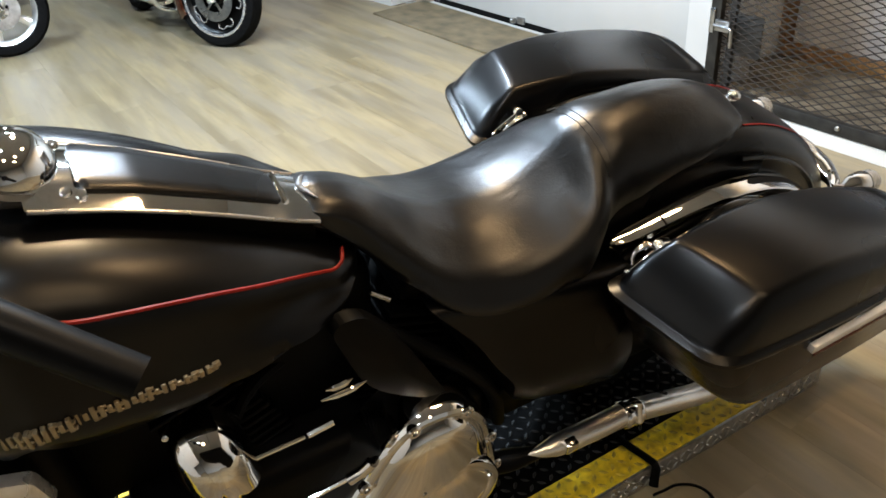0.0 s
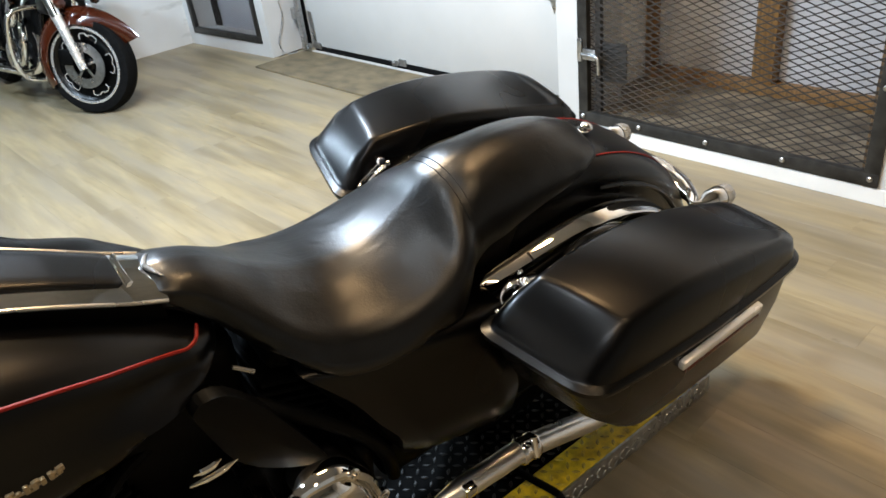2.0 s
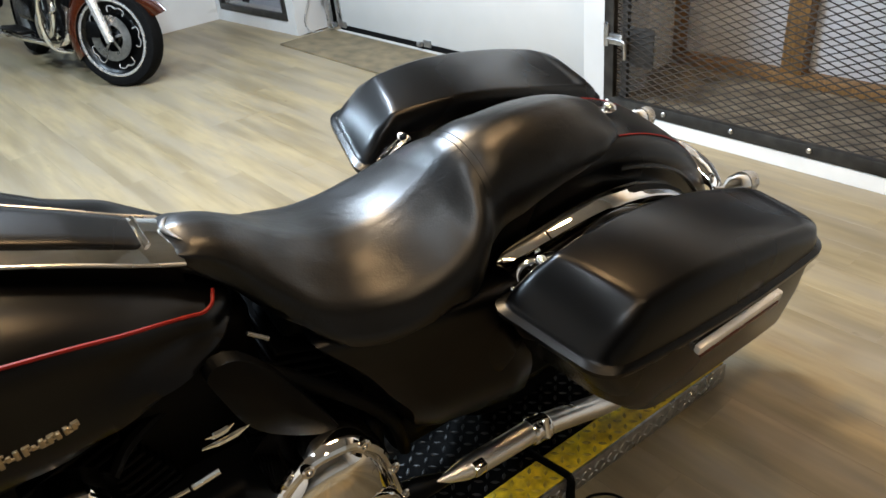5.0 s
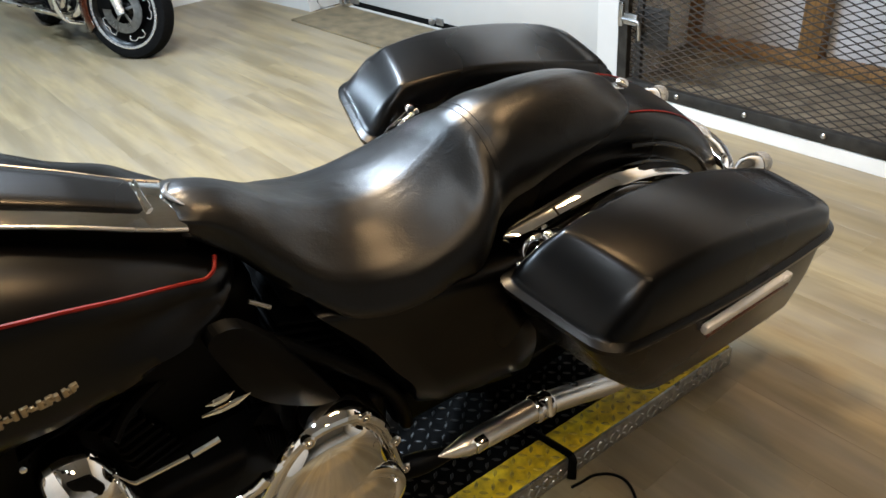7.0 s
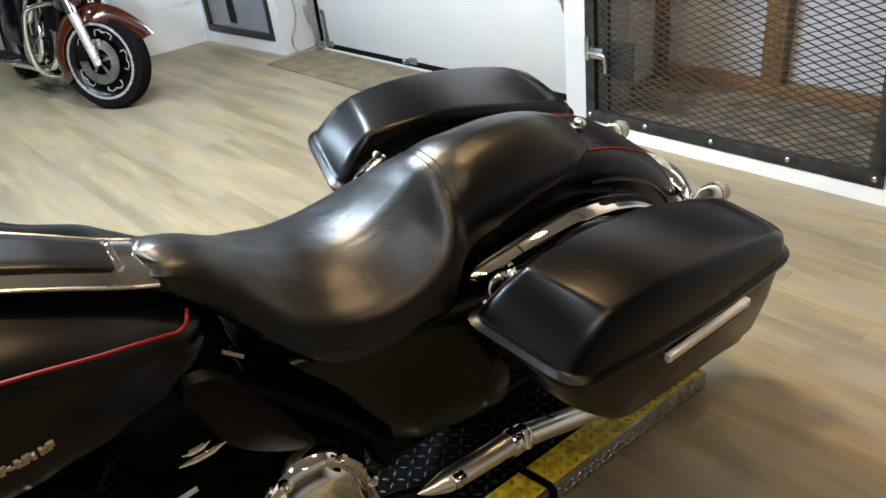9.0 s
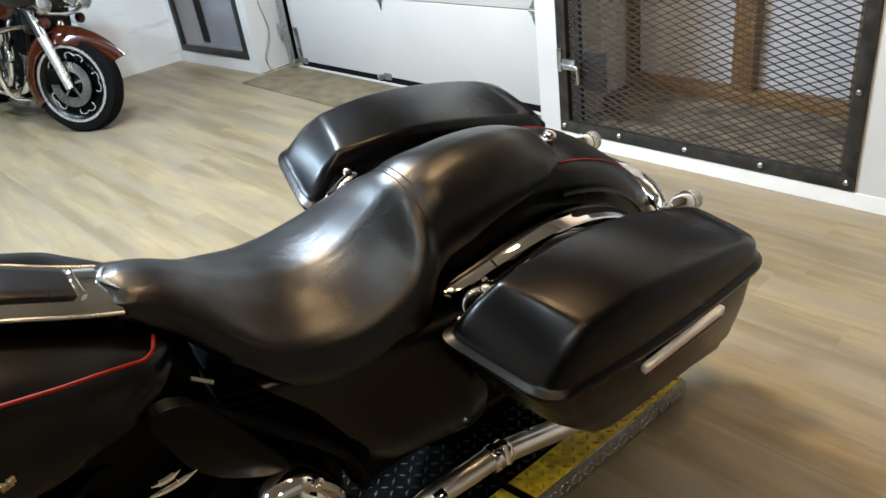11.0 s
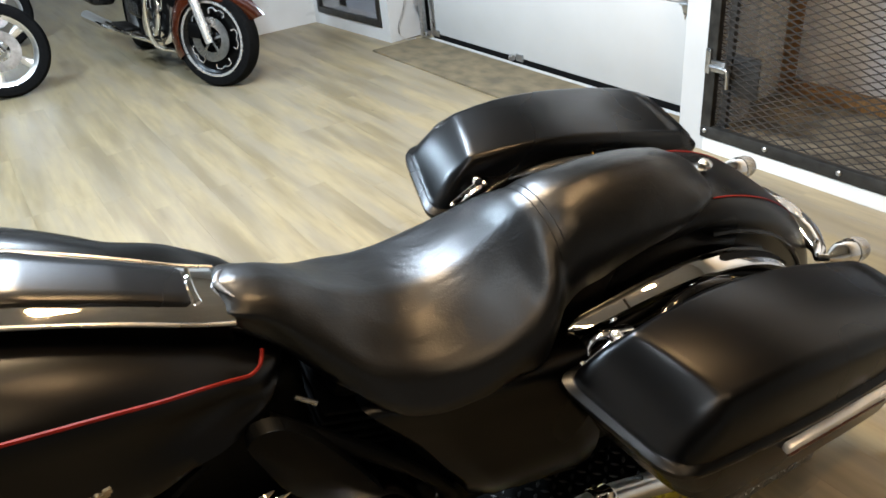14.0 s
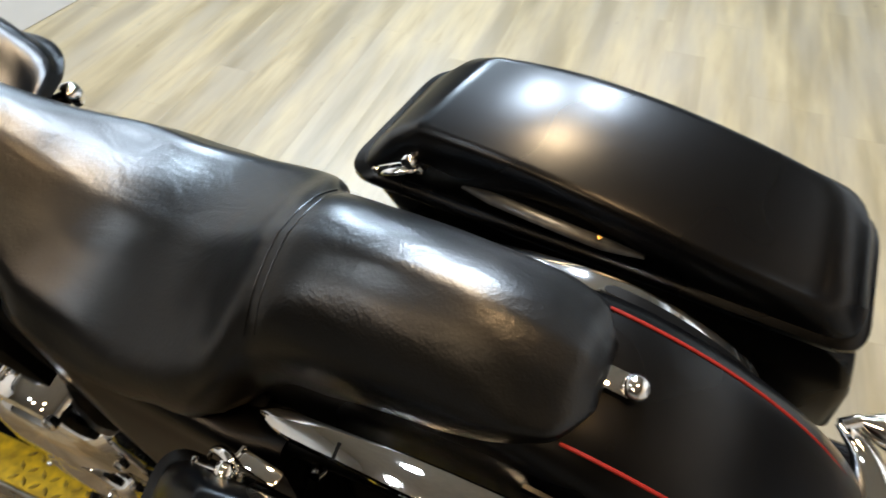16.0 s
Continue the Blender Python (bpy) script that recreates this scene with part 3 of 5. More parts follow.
strap = empty("strap", PLAT, "black webbing strap lying over the platform edge", "strap")
part("webbing", tube([(-0.02, 0.20, 0.069), (-0.015, 0.10, 0.069), (0.0, 0.004, 0.069), (0.002, -0.010, 0.06), (-0.002, -0.013, 0.03), (-0.006, -0.016, 0.006)], 0.011, 8, 30, (1.0, 0.35)), PLASTIC, strap)
cord = empty("cord", Matrix(), "thin black cord lying in a loop on the floor", "cord")
part("cord_line", tube([(-0.115, -0.372, 0.004), (-0.085, -0.375, 0.004), (-0.050, -0.378, 0.004), (-0.016, -0.402, 0.004), (-0.006, -0.440, 0.004), (-0.030, -0.490, 0.004), (-0.075, -0.520, 0.004), (-0.15, -0.53, 0.004)], 0.0035, 8, 50), PLASTIC, cord)


# ---------------------------------------------------------------- the black motorcycle
# x to its rear, y to its right, z up from the tyres' foot; the rear axle at x = 0. It leans on its side stand.
LEAN = 13.83
BIKE = Matrix.Translation((0, -0.0148, 0.06)) @ Matrix.Rotation(radians(LEAN), 4, "X")
bike = empty("motorcycle", BIKE, "satin black touring motorcycle with hard saddlebags, leaning on its stand", "motorcycle")


def column(table, x, i):
    return float(np.interp(x, [r[0] for r in table], [r[i] for r in table]))


def smooth_table(table, n):
    """Resamples a table of sections along x with a smooth curve through each column."""
    xs = np.linspace(table[0][0], table[-1][0], n)
    out = []
    t = np.array(table, float)
    d = np.gradient(t[:, 1:], t[:, 0], axis=0)
    for x in xs:
        k = min(max(int(np.searchsorted(t[:, 0], x)) - 1, 0), len(t) - 2)
        h = t[k + 1, 0] - t[k, 0]
        s = (x - t[k, 0]) / h
        a, b = t[k, 1:], t[k + 1, 1:]
        out.append([x, *((2 * s ** 3 - 3 * s ** 2 + 1) * a + (s ** 3 - 2 * s ** 2 + s) * h * d[k] + (-2 * s ** 3 + 3 * s ** 2) * b + (s ** 3 - s ** 2) * h * d[k + 1])])
    return out


def half_section(pts, n):
    """Mirrors a half profile (y, z) from the crown down to the foot; returns a closed ring in the plane of x."""
    left = [(p.x, p.y) for p in spline([(a, b, 0) for a, b in pts], n)]
    return left


def loft_sections(table, profile, n_x, n_p):
    rings = []
    for row in smooth_table(table, n_x):
        half = half_section(profile(row), n_p)
        ring = [Vector((row[0], -y, z)) for y, z in half] + [Vector((row[0], y, z)) for y, z in half[::-1][:-1]]
        rings.append(ring)
    bm = bmesh.new()
    add_rings(bm, rings)
    return bm


# seat: x, crown z, dish, shoulder half-width, shoulder z, flank half-width, flank z, foot half-width, foot z
SEAT = [
    (-0.764, 0.893, 0.000, 0.020, 0.889, 0.032, 0.887, 0.036, 0.878),
    (-0.755, 0.903, 0.000, 0.029, 0.897, 0.040, 0.889, 0.044, 0.872),
    (-0.738, 0.906, 0.000, 0.036, 0.899, 0.052, 0.883, 0.056, 0.862),
    (-0.700, 0.898, 0.001, 0.041, 0.890, 0.063, 0.856, 0.075, 0.828),
    (-0.640, 0.866, 0.000, 0.060, 0.850, 0.106, 0.789, 0.114, 0.768),
    (-0.570, 0.818, 0.002, 0.097, 0.804, 0.147, 0.745, 0.168, 0.706),
    (-0.500, 0.789, 0.006, 0.108, 0.773, 0.160, 0.720, 0.186, 0.680),
    (-0.430, 0.783, 0.008, 0.115, 0.768, 0.170, 0.713, 0.190, 0.676),
    (-0.360, 0.799, 0.009, 0.119, 0.783, 0.170, 0.724, 0.182, 0.676),
    (-0.300, 0.831, 0.006, 0.102, 0.808, 0.160, 0.746, 0.174, 0.678),
    (-0.250, 0.864, 0.001, 0.080, 0.842, 0.136, 0.772, 0.136, 0.686),
    (-0.232, 0.869, 0.000, 0.074, 0.845, 0.121, 0.774, 0.118, 0.696),
    (-0.215, 0.875, 0.000, 0.073, 0.853, 0.116, 0.779, 0.108, 0.702),
    (-0.140, 0.885, -0.002, 0.067, 0.864, 0.110, 0.794, 0.102, 0.724),
    (-0.060, 0.885, -0.002, 0.065, 0.865, 0.105, 0.802, 0.097, 0.748),
    (0.010, 0.876, -0.002, 0.062, 0.857, 0.101, 0.806, 0.093, 0.766),
    (0.070, 0.856, -0.001, 0.056, 0.841, 0.089, 0.815, 0.081, 0.780),
    (0.105, 0.839, 0.000, 0.044, 0.829, 0.069, 0.816, 0.061, 0.787),
    (0.124, 0.822, 0.000, 0.022, 0.818, 0.036, 0.812, 0.028, 0.795),
]


def ramp(x, lo, hi):
    k = min(max((x - lo) / (hi - lo), 0.0), 1.0)
    return k * k * (3 - 2 * k)


def seat_profile(r):
    """Half a section: a round barrel at the nose and the pillion, a broad flat dish with a rolled edge under the rider."""
    x, zc, dish, ws, zs, wf, zf, wb, zb = r
    barrel = [(0, zc + 0.002 - dish), (ws * 0.52, zc - dish * 0.45 - 0.22 * (zc - zs)), (ws, zs), ((ws + wf) / 2 + 0.008, (zs * 0.54 + zf * 0.46)), (wf, zf + 0.004), (wf + (wb - wf) * 0.35 + 0.004, zf - 0.022), (wb, zb + 0.012)]
    wr, zr = wf - 0.006, zf + 0.016
    flat = [(0, zc - dish), (wr * 0.38, zc - dish * 0.6 - 0.26 * (zc - zr)), (wr * 0.72, zc - 0.66 * (zc - zr)), (wr * 0.95, zr + 0.006), (wr + 0.010, zr - 0.016), (wr + (wb - wr) * 0.55 + 0.008, zf - 0.018), (wb, zb + 0.012)]
    k = ramp(x, -0.67, -0.56) * (1 - ramp(x, -0.31, -0.22))
    top = [(p[0] * (1 - k) + q[0] * k, p[1] * (1 - k) + q[1] * k) for p, q in zip(barrel, flat)]
    return top + [(wb - 0.012, zb), (wb * 0.5, zb + 0.01), (0.0, zb + 0.012)]


seat = part("seat", loft_sections(SEAT, seat_profile, 110, 30), LEATHER, bike, "creased black leather two-up seat", 60)


def seat_point(x, f):
    """A point on the seat's skin at x, a share f of the way from the crown to the foot."""
    row = [x] + [column(SEAT, x, i) for i in range(1, 9)]
    half = half_section(seat_profile(row)[:7], 40)
    y, z = half[int(f * 39)]
    return y, z


for x, rad in ((-0.226, 0.0011), (-0.2385, 0.0011)):
    line = []
    for k in range(-20, 21):
        y, z = seat_point(x, 0.5 * abs(k) / 20)
        line.append((x + 0.004 * (abs(k) / 20), math.copysign(y, k) if k else 0, z + 0.0003 - 0.0016 * max(0, abs(k) / 20 - 0.6)))
    part("welt", tube(line, rad, 6, 70), LEATHER, seat, "stitched seam across the seat")
# gloss highlight on the seat nose, laid on as a thin pale tube
line = []
for k in range(-16, 17):
    q = abs(k) / 16
    x = -0.746 + 0.016 * q ** 1.6
    y, z = seat_point(x, 0.30 * q)
    line.append((x, math.copysign(y + 0.001, k) if k else 0, z + 0.002))
part("nose_trim", tube(line, [(0, 0.0005), (0.2, 0.0028), (0.5, 0.0045), (0.8, 0.0028), (1, 0.0005)], 8, 60), STEEL, seat, "pale tube as the gloss highlight on the seat nose")


# rear fender
FR, FZ, FX = 0.522, 0.300, 0.0


def fender_ring(angle, swell=0.0):
    """Section across the fender at an angle from straight up towards the rear."""
    half = [(0, 0.005), (0.05, 0.003), (0.08, -0.003), (0.100, -0.014), (0.112, -0.034), (0.118, -0.075), (0.121, -0.14), (0.121, -0.24)]
    if angle < -5:
        half = [(y, h) for y, h in half]
    s, c = math.sin(radians(angle)), math.cos(radians(angle))
    out = []
    draw_in = 0.93 + 0.07 * min(max((angle - 6) / 9, 0), 1)
    half = [(y * draw_in, h) for y, h in half]
    hs = half_section(half, 20)
    for y, h in [(-y, h) for y, h in hs[::-1]] + hs[1:]:
        r = FR + h + swell
        out.append(Vector((FX + r * s, y, FZ + r * c)))
    return out


def fender_mesh():
    rings = []
    for i in range(56):
        a = -58 + (136) * i / 55
        outer = fender_ring(a)
        inner = [p + (Vector((FX, p.y, FZ)) - p).normalized() * 0.004 * 1 for p in outer[::-1]]
        rings.append(outer + inner)
    bm = bmesh.new()
    add_rings(bm, rings)
    return bm


fender = part("rear_fender", fender_mesh(), SATIN, bike, "satin black rear fender", 50)
# raised ridge round the fender's flank
for side in (-1, 1):
    line = []
    for i in range(26):
        a = 10 + 66 * i / 25
        s, c = math.sin(radians(a)), math.cos(radians(a))
        line.append((FX + (FR - 0.052) * s, side * 0.117, FZ + (FR - 0.052) * c))
    part("flank_rib", tube(line, 0.005, 6, 40), SATIN, fender)
    line = []
    for i in range(22):
        a = 11.5 + 45 * i / 21
        s, c = math.sin(radians(a)), math.cos(radians(a))
        line.append((FX + (FR - 0.0015) * s, side * (0.078 - 0.012 * (i / 21) ** 3), FZ + (FR - 0.0015) * c))
    part("pinstripe", tube(line, 0.0022, 6, 40, (1, 0.5)), RED_LINE, fender, "thin red pinstripe")
part("fender_edge", tube([(FX + (FR - 0.0 + h) * math.sin(radians(78)), y, FZ + (FR + h) * math.cos(radians(78))) for y, h in ((-0.12, -0.12), (-0.116, -0.06), (-0.1, -0.015), (-0.05, 0.004), (0, 0.006), (0.05, 0.004), (0.1, -0.015), (0.116, -0.06), (0.12, -0.12))], 0.006, 8, 40), PLASTIC, fender, "black rubber edge trim")
# chrome seat bolt on its tab
tab = part("seat_tab", box((0.116, -0.013, 0.812), (0.152, 0.013, 0.817), 0.002), CHROME, bike, "chrome seat mounting tab")
tab.matrix_basis = pose(0, 0, 0.000, 0, 0, 0) @ Matrix.Translation((0.139, 0, 0.815)) @ Matrix.Rotation(radians(13), 4, "Y") @ Matrix.Translation((-0.139, 0, -0.815))
part("seat_bolt", lathe([(0.0, 0.0), (0.0135, 0.0), (0.014, 0.006), (0.012, 0.011), (0.007, 0.014), (0, 0.015)], 24, towards((0.152, 0, 0.812), (0.22, 0, 1))), CHROME, bike, "domed chrome seat bolt")


# chrome fender strut covers with a black slot
def strut(side):
    xs_t = [-0.232, -0.215, -0.190, -0.16, -0.12, -0.06, 0.0, 0.06, 0.12, 0.16, 0.2, 0.24, 0.28, 0.292]
    inner = [0.138, 0.128, 0.124, 0.124, 0.124, 0.124, 0.124, 0.124, 0.124, 0.124, 0.123, 0.122, 0.124, 0.136]
    outer = [0.140, 0.150, 0.155, 0.157, 0.159, 0.163, 0.166, 0.168, 0.170, 0.170, 0.169, 0.168, 0.165, 0.150]
    height = [0.690, 0.693, 0.697, 0.703, 0.711, 0.723, 0.729, 0.729, 0.720, 0.707, 0.690, 0.667, 0.639, 0.630]

    def at(x, f, lift=0.0):
        """A point on the cover's face: f runs from its inner to its outer edge."""
        yi, yo = float(np.interp(x, xs_t, inner)), float(np.interp(x, xs_t, outer))
        k = min(max(int(np.searchsorted(xs_t, x)) - 1, 0), len(xs_t) - 2)
        z = float(np.interp(x, xs_t, height))
        za, zb = float(np.interp(x - 0.02, xs_t, height)), float(np.interp(x + 0.02, xs_t, height))
        z = 0.5 * z + 0.25 * (za + zb) if -0.2 < x < 0.27 else z
        crown = 0.0022 * (1 - (2 * f - 1) ** 2)
        return Vector((x, side * (yi + (yo - yi) * f), z + 0.003 - 0.006 * f + crown + lift))

    rings = []
    for i in range(56):
        x = -0.232 + 0.524 * i / 55
        rings.append([at(x, 0, -0.010), at(x, 0, -0.002)] + [at(x, f) for f in (0.06, 0.25, 0.5, 0.75, 0.94)] + [at(x, 1, -0.002), at(x, 1, -0.012)])
    bm = bmesh.new()
    add_rings(bm, rings)
    st = part("strut_cover", bm, CHROME, bike, "chrome fender strut cover with a black slot", 22)
    rings = []
    for i in range(20):
        x = 0.085 + 0.185 * i / 19
        w = 0.17 * min(1, (i + 0.5) / 1.5, (19.5 - i) / 1.5)
        rings.append([at(x, 0.5 - w, -0.002), at(x, 0.5 - w, 0.0012), at(x, 0.5 + w, 0.0012), at(x, 0.5 + w, -0.002)])
    bm = bmesh.new()
    add_rings(bm, rings)
    part("slot", bm, PLASTIC, st, "black slot insert", smooth=False)
    bm = bmesh.new()
    add_rings(bm, [[at(x, f, h) for f, h in ((0.45, -0.002), (0.45, 0.001), (0.98, 0.001), (0.98, -0.002))] for x in (-0.123, -0.119)])
    part("cover_joint", bm, PLASTIC, st, "dark joint between two cover halves", smooth=False)
    # carrier rail below, dark
    part("strut_bar", tube([(-0.25, side * 0.145, 0.62), (0.0, side * 0.150, 0.690), (0.15, side * 0.152, 0.668), (0.33, side * 0.15, 0.565)], 0.014, 10, 24), PLASTIC, bike, "black fender strut")
    for x, z in ((-0.14, 0.672), (0.02, 0.694), (0.2, 0.650)):
        part("clip", lathe([(0.0, 0), (0.009, 0), (0.007, 0.012), (0, 0.013)], 10, towards((x, side * 0.168, z), (0, side, 0.6))), CHROME, bike, "small chrome fastener")


for side in (-1, 1):
    strut(side)


# saddlebags (built for the right side, mirrored for the left)
def bag_loop(corners, radii, side, bow=0.0, arch=0.0):
    loop = rounded_loop([(x, y, z) for x, y, z in corners], radii, 7, 10)
    out = []
    for p in loop:
        s = min(max((p.x + 0.22) / 0.58, 0), 1)
        y = p.y + (bow * 4 * s * (1 - s) if p.y > 0.33 else 0)
        out.append(Vector((p.x, side * y, p.z + arch * 4 * s * (1 - s))))
    return out


def saddlebag(side):
    root = new("saddlebag")
    root.location = (-0.006, 0, 0)
    root.parent = bike
    root["label"] = "hard satin black saddlebag with a hinged lid"
    # corners: front inner, front outer, rear outer, rear inner
    def ring(fi, fo, ro, ri, rad=(0.05, 0.06, 0.06, 0.05), bow=0.012, arch=0.0):
        return bag_loop([fi, fo, ro, ri], rad, side, bow, arch)
    rim_lo = ring((-0.302, 0.213, 0.680), (-0.250, 0.446, 0.683), (0.381, 0.424, 0.6440), (0.397, 0.216, 0.6360))
    rim_a = ring((-0.309, 0.208, 0.686), (-0.256, 0.452, 0.689), (0.388, 0.430, 0.6500), (0.403, 0.211, 0.6420))
    rim_b = ring((-0.309, 0.208, 0.695), (-0.256, 0.452, 0.698), (0.388, 0.430, 0.6590), (0.403, 0.211, 0.6510))
    rim_c = ring((-0.296, 0.214, 0.700), (-0.249, 0.446, 0.703), (0.382, 0.424, 0.6640), (0.397, 0.217, 0.6560))
    groove = ring((-0.292, 0.217, 0.7015), (-0.245, 0.442, 0.7045), (0.378, 0.420, 0.6655), (0.393, 0.220, 0.6575))
    body_a = ring((-0.286, 0.219, 0.711), (-0.238, 0.440, 0.714), (0.376, 0.418, 0.6760), (0.390, 0.223, 0.6680), (0.045, 0.055, 0.055, 0.045))
    body_b = ring((-0.248, 0.233, 0.748), (-0.198, 0.424, 0.748), (0.359, 0.410, 0.7060), (0.371, 0.234, 0.7000), (0.032, 0.040, 0.045, 0.04), 0.014, 0.005)
    body_c = ring((-0.212, 0.247, 0.775), (-0.164, 0.404, 0.770), (0.322, 0.398, 0.726), (0.345, 0.244, 0.7290), (0.020, 0.022, 0.035, 0.03), 0.014, 0.010)
    ridge_a = ring((-0.2055, 0.251, 0.7795), (-0.158, 0.400, 0.7745), (0.312, 0.392, 0.733), (0.334, 0.249, 0.7370), (0.014, 0.014, 0.03, 0.026), 0.012, 0.012)
    ridge_b = ring((-0.200, 0.256, 0.7815), (-0.152, 0.394, 0.7765), (0.302, 0.386, 0.738), (0.324, 0.254, 0.7420), (0.010, 0.010, 0.03, 0.024), 0.012, 0.013)
    rings = [rim_lo, rim_a, rim_b, rim_c, groove, body_a, body_b, body_c, ridge_a, ridge_b]
    # the top is one domed sheet between an inner and an outer edge that arch from front to rear
    xs_e = [-0.26, -0.20, -0.15, -0.075, 0.0, 0.075, 0.15, 0.225, 0.30, 0.36]
    z_in = [0.778, 0.785, 0.789, 0.790, 0.783, 0.770, 0.752, 0.728, 0.700, 0.676]
    z_out = [0.770, 0.778, 0.784, 0.791, 0.788, 0.777, 0.763, 0.746, 0.724, 0.702]

    def crown(p):
        x = p.x - 0.006
        v = min(max((p.y * side - 0.235) / 0.17, -0.1), 1.1)
        zi, zo = (sum(float(np.interp(x + d, xs_e, c)) for d in (-0.03, 0, 0.03)) / 3 for c in (z_in, z_out))
        return zi * (1 - v) + zo * v + 0.022 * max(0.0, v * (1 - v))
    for loop in (body_b, body_c, ridge_a, ridge_b):
        for p in loop:
            if p.y * side < 0.31:
                k = min(max((p.x + 0.22) / 0.58, 0), 1)
                p.y -= side * 0.020 * 4 * k * (1 - k)
    for lo, b1, b2, r1, r2 in zip(body_a, body_b, body_c, ridge_a, ridge_b):
        top = crown(r2)
        b1.z = lo.z + 0.60 * (top - lo.z)
        b2.z = lo.z + 0.92 * (top - lo.z)
        r1.z = top - 0.0022
        r2.z = top
    mid = sum(ridge_b, Vector()) / len(ridge_b)
    for f in (0.95, 0.88, 0.78, 0.65, 0.5, 0.35, 0.2, 0.08):
        top = []
        for p in ridge_b:
            q = mid.lerp(p, f)
            q.z = crown(q)
            top.append(q)
        rings.append(top)
    bm = bmesh.new()
    add_rings(bm, rings)
    lid = part("lid", bm, SATIN, root, "satin black moulded lid", 50)
    # box below the lid
    RB = (0.05, 0.06, 0.05, 0.022)
    b0 = ring((-0.288, 0.219, 0.679), (-0.242, 0.438, 0.682), (0.366, 0.416, 0.639), (0.382, 0.222, 0.635))
    b1 = ring((-0.280, 0.219, 0.655), (-0.232, 0.441, 0.655), (0.376, 0.420, 0.615), (0.402, 0.216, 0.612), RB, 0.016)
    b2 = ring((-0.235, 0.222, 0.56), (-0.175, 0.436, 0.55), (0.396, 0.418, 0.53), (0.426, 0.216, 0.53), RB, 0.014)
    b3 = ring((-0.150, 0.226, 0.45), (-0.075, 0.412, 0.43), (0.408, 0.410, 0.42), (0.438, 0.220, 0.42), RB, 0.008)
    b4 = ring((-0.105, 0.240, 0.410), (-0.035, 0.392, 0.390), (0.388, 0.392, 0.375), (0.415, 0.234, 0.375), RB, 0.004)
    b5 = ring((-0.05, 0.28, 0.402), (0.01, 0.35, 0.386), (0.31, 0.35, 0.368), (0.32, 0.28, 0.368), (0.02, 0.02, 0.02, 0.02), 0.0)
    bm = bmesh.new()
    add_rings(bm, [b0, b1, b2, b3, b4, b5])
    part("box", bm, SATIN, root, "satin black saddlebag box", 50)
    # reflector on the outer face
    y0 = 0.452
    bm = box((-0.106, -0.007, -0.009), (0.106, 0.007, 0.013), 0.004)
    part("reflector", bm, REFLECTOR, root, "bright silver reflector housing", m=Matrix.Translation((0.076, side * (y0 + 0.004), 0.646)) @ Matrix.Rotation(radians(-7.6), 4, "Y") @ Matrix.Rotation(radians(side * 1.2), 4, "Z"))
    bm = box((-0.100, -0.003, -0.0115), (0.100, 0.003, -0.002), 0.002)
    part("lens", bm, RED_LENS, root, "red reflector lens", m=Matrix.Translation((0.076, side * (y0 + 0.0095), 0.640)) @ Matrix.Rotation(radians(-7.6), 4, "Y") @ Matrix.Rotation(radians(side * 1.2), 4, "Z"))
    # chrome latch lever low on the inner front face
    part("latch", tube([(-0.240, side * 0.214, 0.712), (-0.236, side * 0.206, 0.724), (-0.226, side * 0.203, 0.734), (-0.212, side * 0.205, 0.739), (-0.200, side * 0.211, 0.740), (-0.192, side * 0.220, 0.735)], [(0, 0.002), (0.3, 0.005), (0.6, 0.0068), (0.85, 0.0065), (1, 0.004)], 12, 30, (1, 0.7)), CHROME, root, "curved chrome latch lever")
    if side < 0:
        bm = box((-0.029, -0.011, -0.003), (0.022, 0.009, 0.003), 0.0028)
        add_box(bm, (-0.036, -0.010, -0.014), (-0.0295, 0.010, 0.004), 0.002, None, 1)
        part("latch_flap", bm, CHROME, root, "flat chrome latch flap", m=Matrix.Translation((-0.172, -0.200, 0.726)) @ Matrix.Rotation(radians(6), 4, "Y") @ Matrix.Rotation(radians(-6), 4, "Z") @ Matrix.Rotation(radians(-12), 4, "X"))
    part("latch_pivot", lathe([(0.0, 0), (0.011, 0), (0.0115, 0.010), (0.008, 0.015), (0, 0.016)], 16, towards((-0.200, side * 0.226, 0.744), (-0.1, -side, 0.4))), CHROME, root, "chrome latch pivot")
    part("latch_plate", box((-0.028, -0.003, -0.010), (0.028, 0.003, 0.010), 0.0025), CHROME, root, "chrome latch plate", m=Matrix.Translation((-0.225, side * 0.222, 0.720)) @ Matrix.Rotation(radians(-32), 4, "Y"))
    for dx, dz in ((-0.255, 0.706), (-0.185, 0.735)):
        part("latch_bolt", lathe([(0, 0), (0.0055, 0), (0.0055, 0.006), (0.003, 0.008), (0, 0.008)], 10, towards((dx, side * 0.221, dz), (-0.1, -side, 0.6))), CHROME, root)
    # hinge at the inner edge, with its brass pin; the far arm's colour is lighter, as if lit
    part("hinge", tube([(-0.125, side * 0.222, 0.728), (-0.06, side * 0.204, 0.745), (0.0, side * 0.197, 0.747), (0.06, side * 0.199, 0.736), (0.12, side * 0.214, 0.712)], [(0, 0.004), (0.2, 0.010), (0.8, 0.010), (1, 0.004)], 10, 30, (1, 0.5)), LUG_STEEL if side > 0 else GLOSS_BLACK, root, "dark lid hinge arm")
    part("hinge_pin", lathe([(0.0, 0), (0.003, 0), (0.003, 0.022), (0, 0.022)], 8, towards((0.062, side * 0.207, 0.722), (0.1, -side * 0.3, 1))), BRASS, root, "small brass pin")
    return root


for side in (-1, 1):
    saddlebag(side)

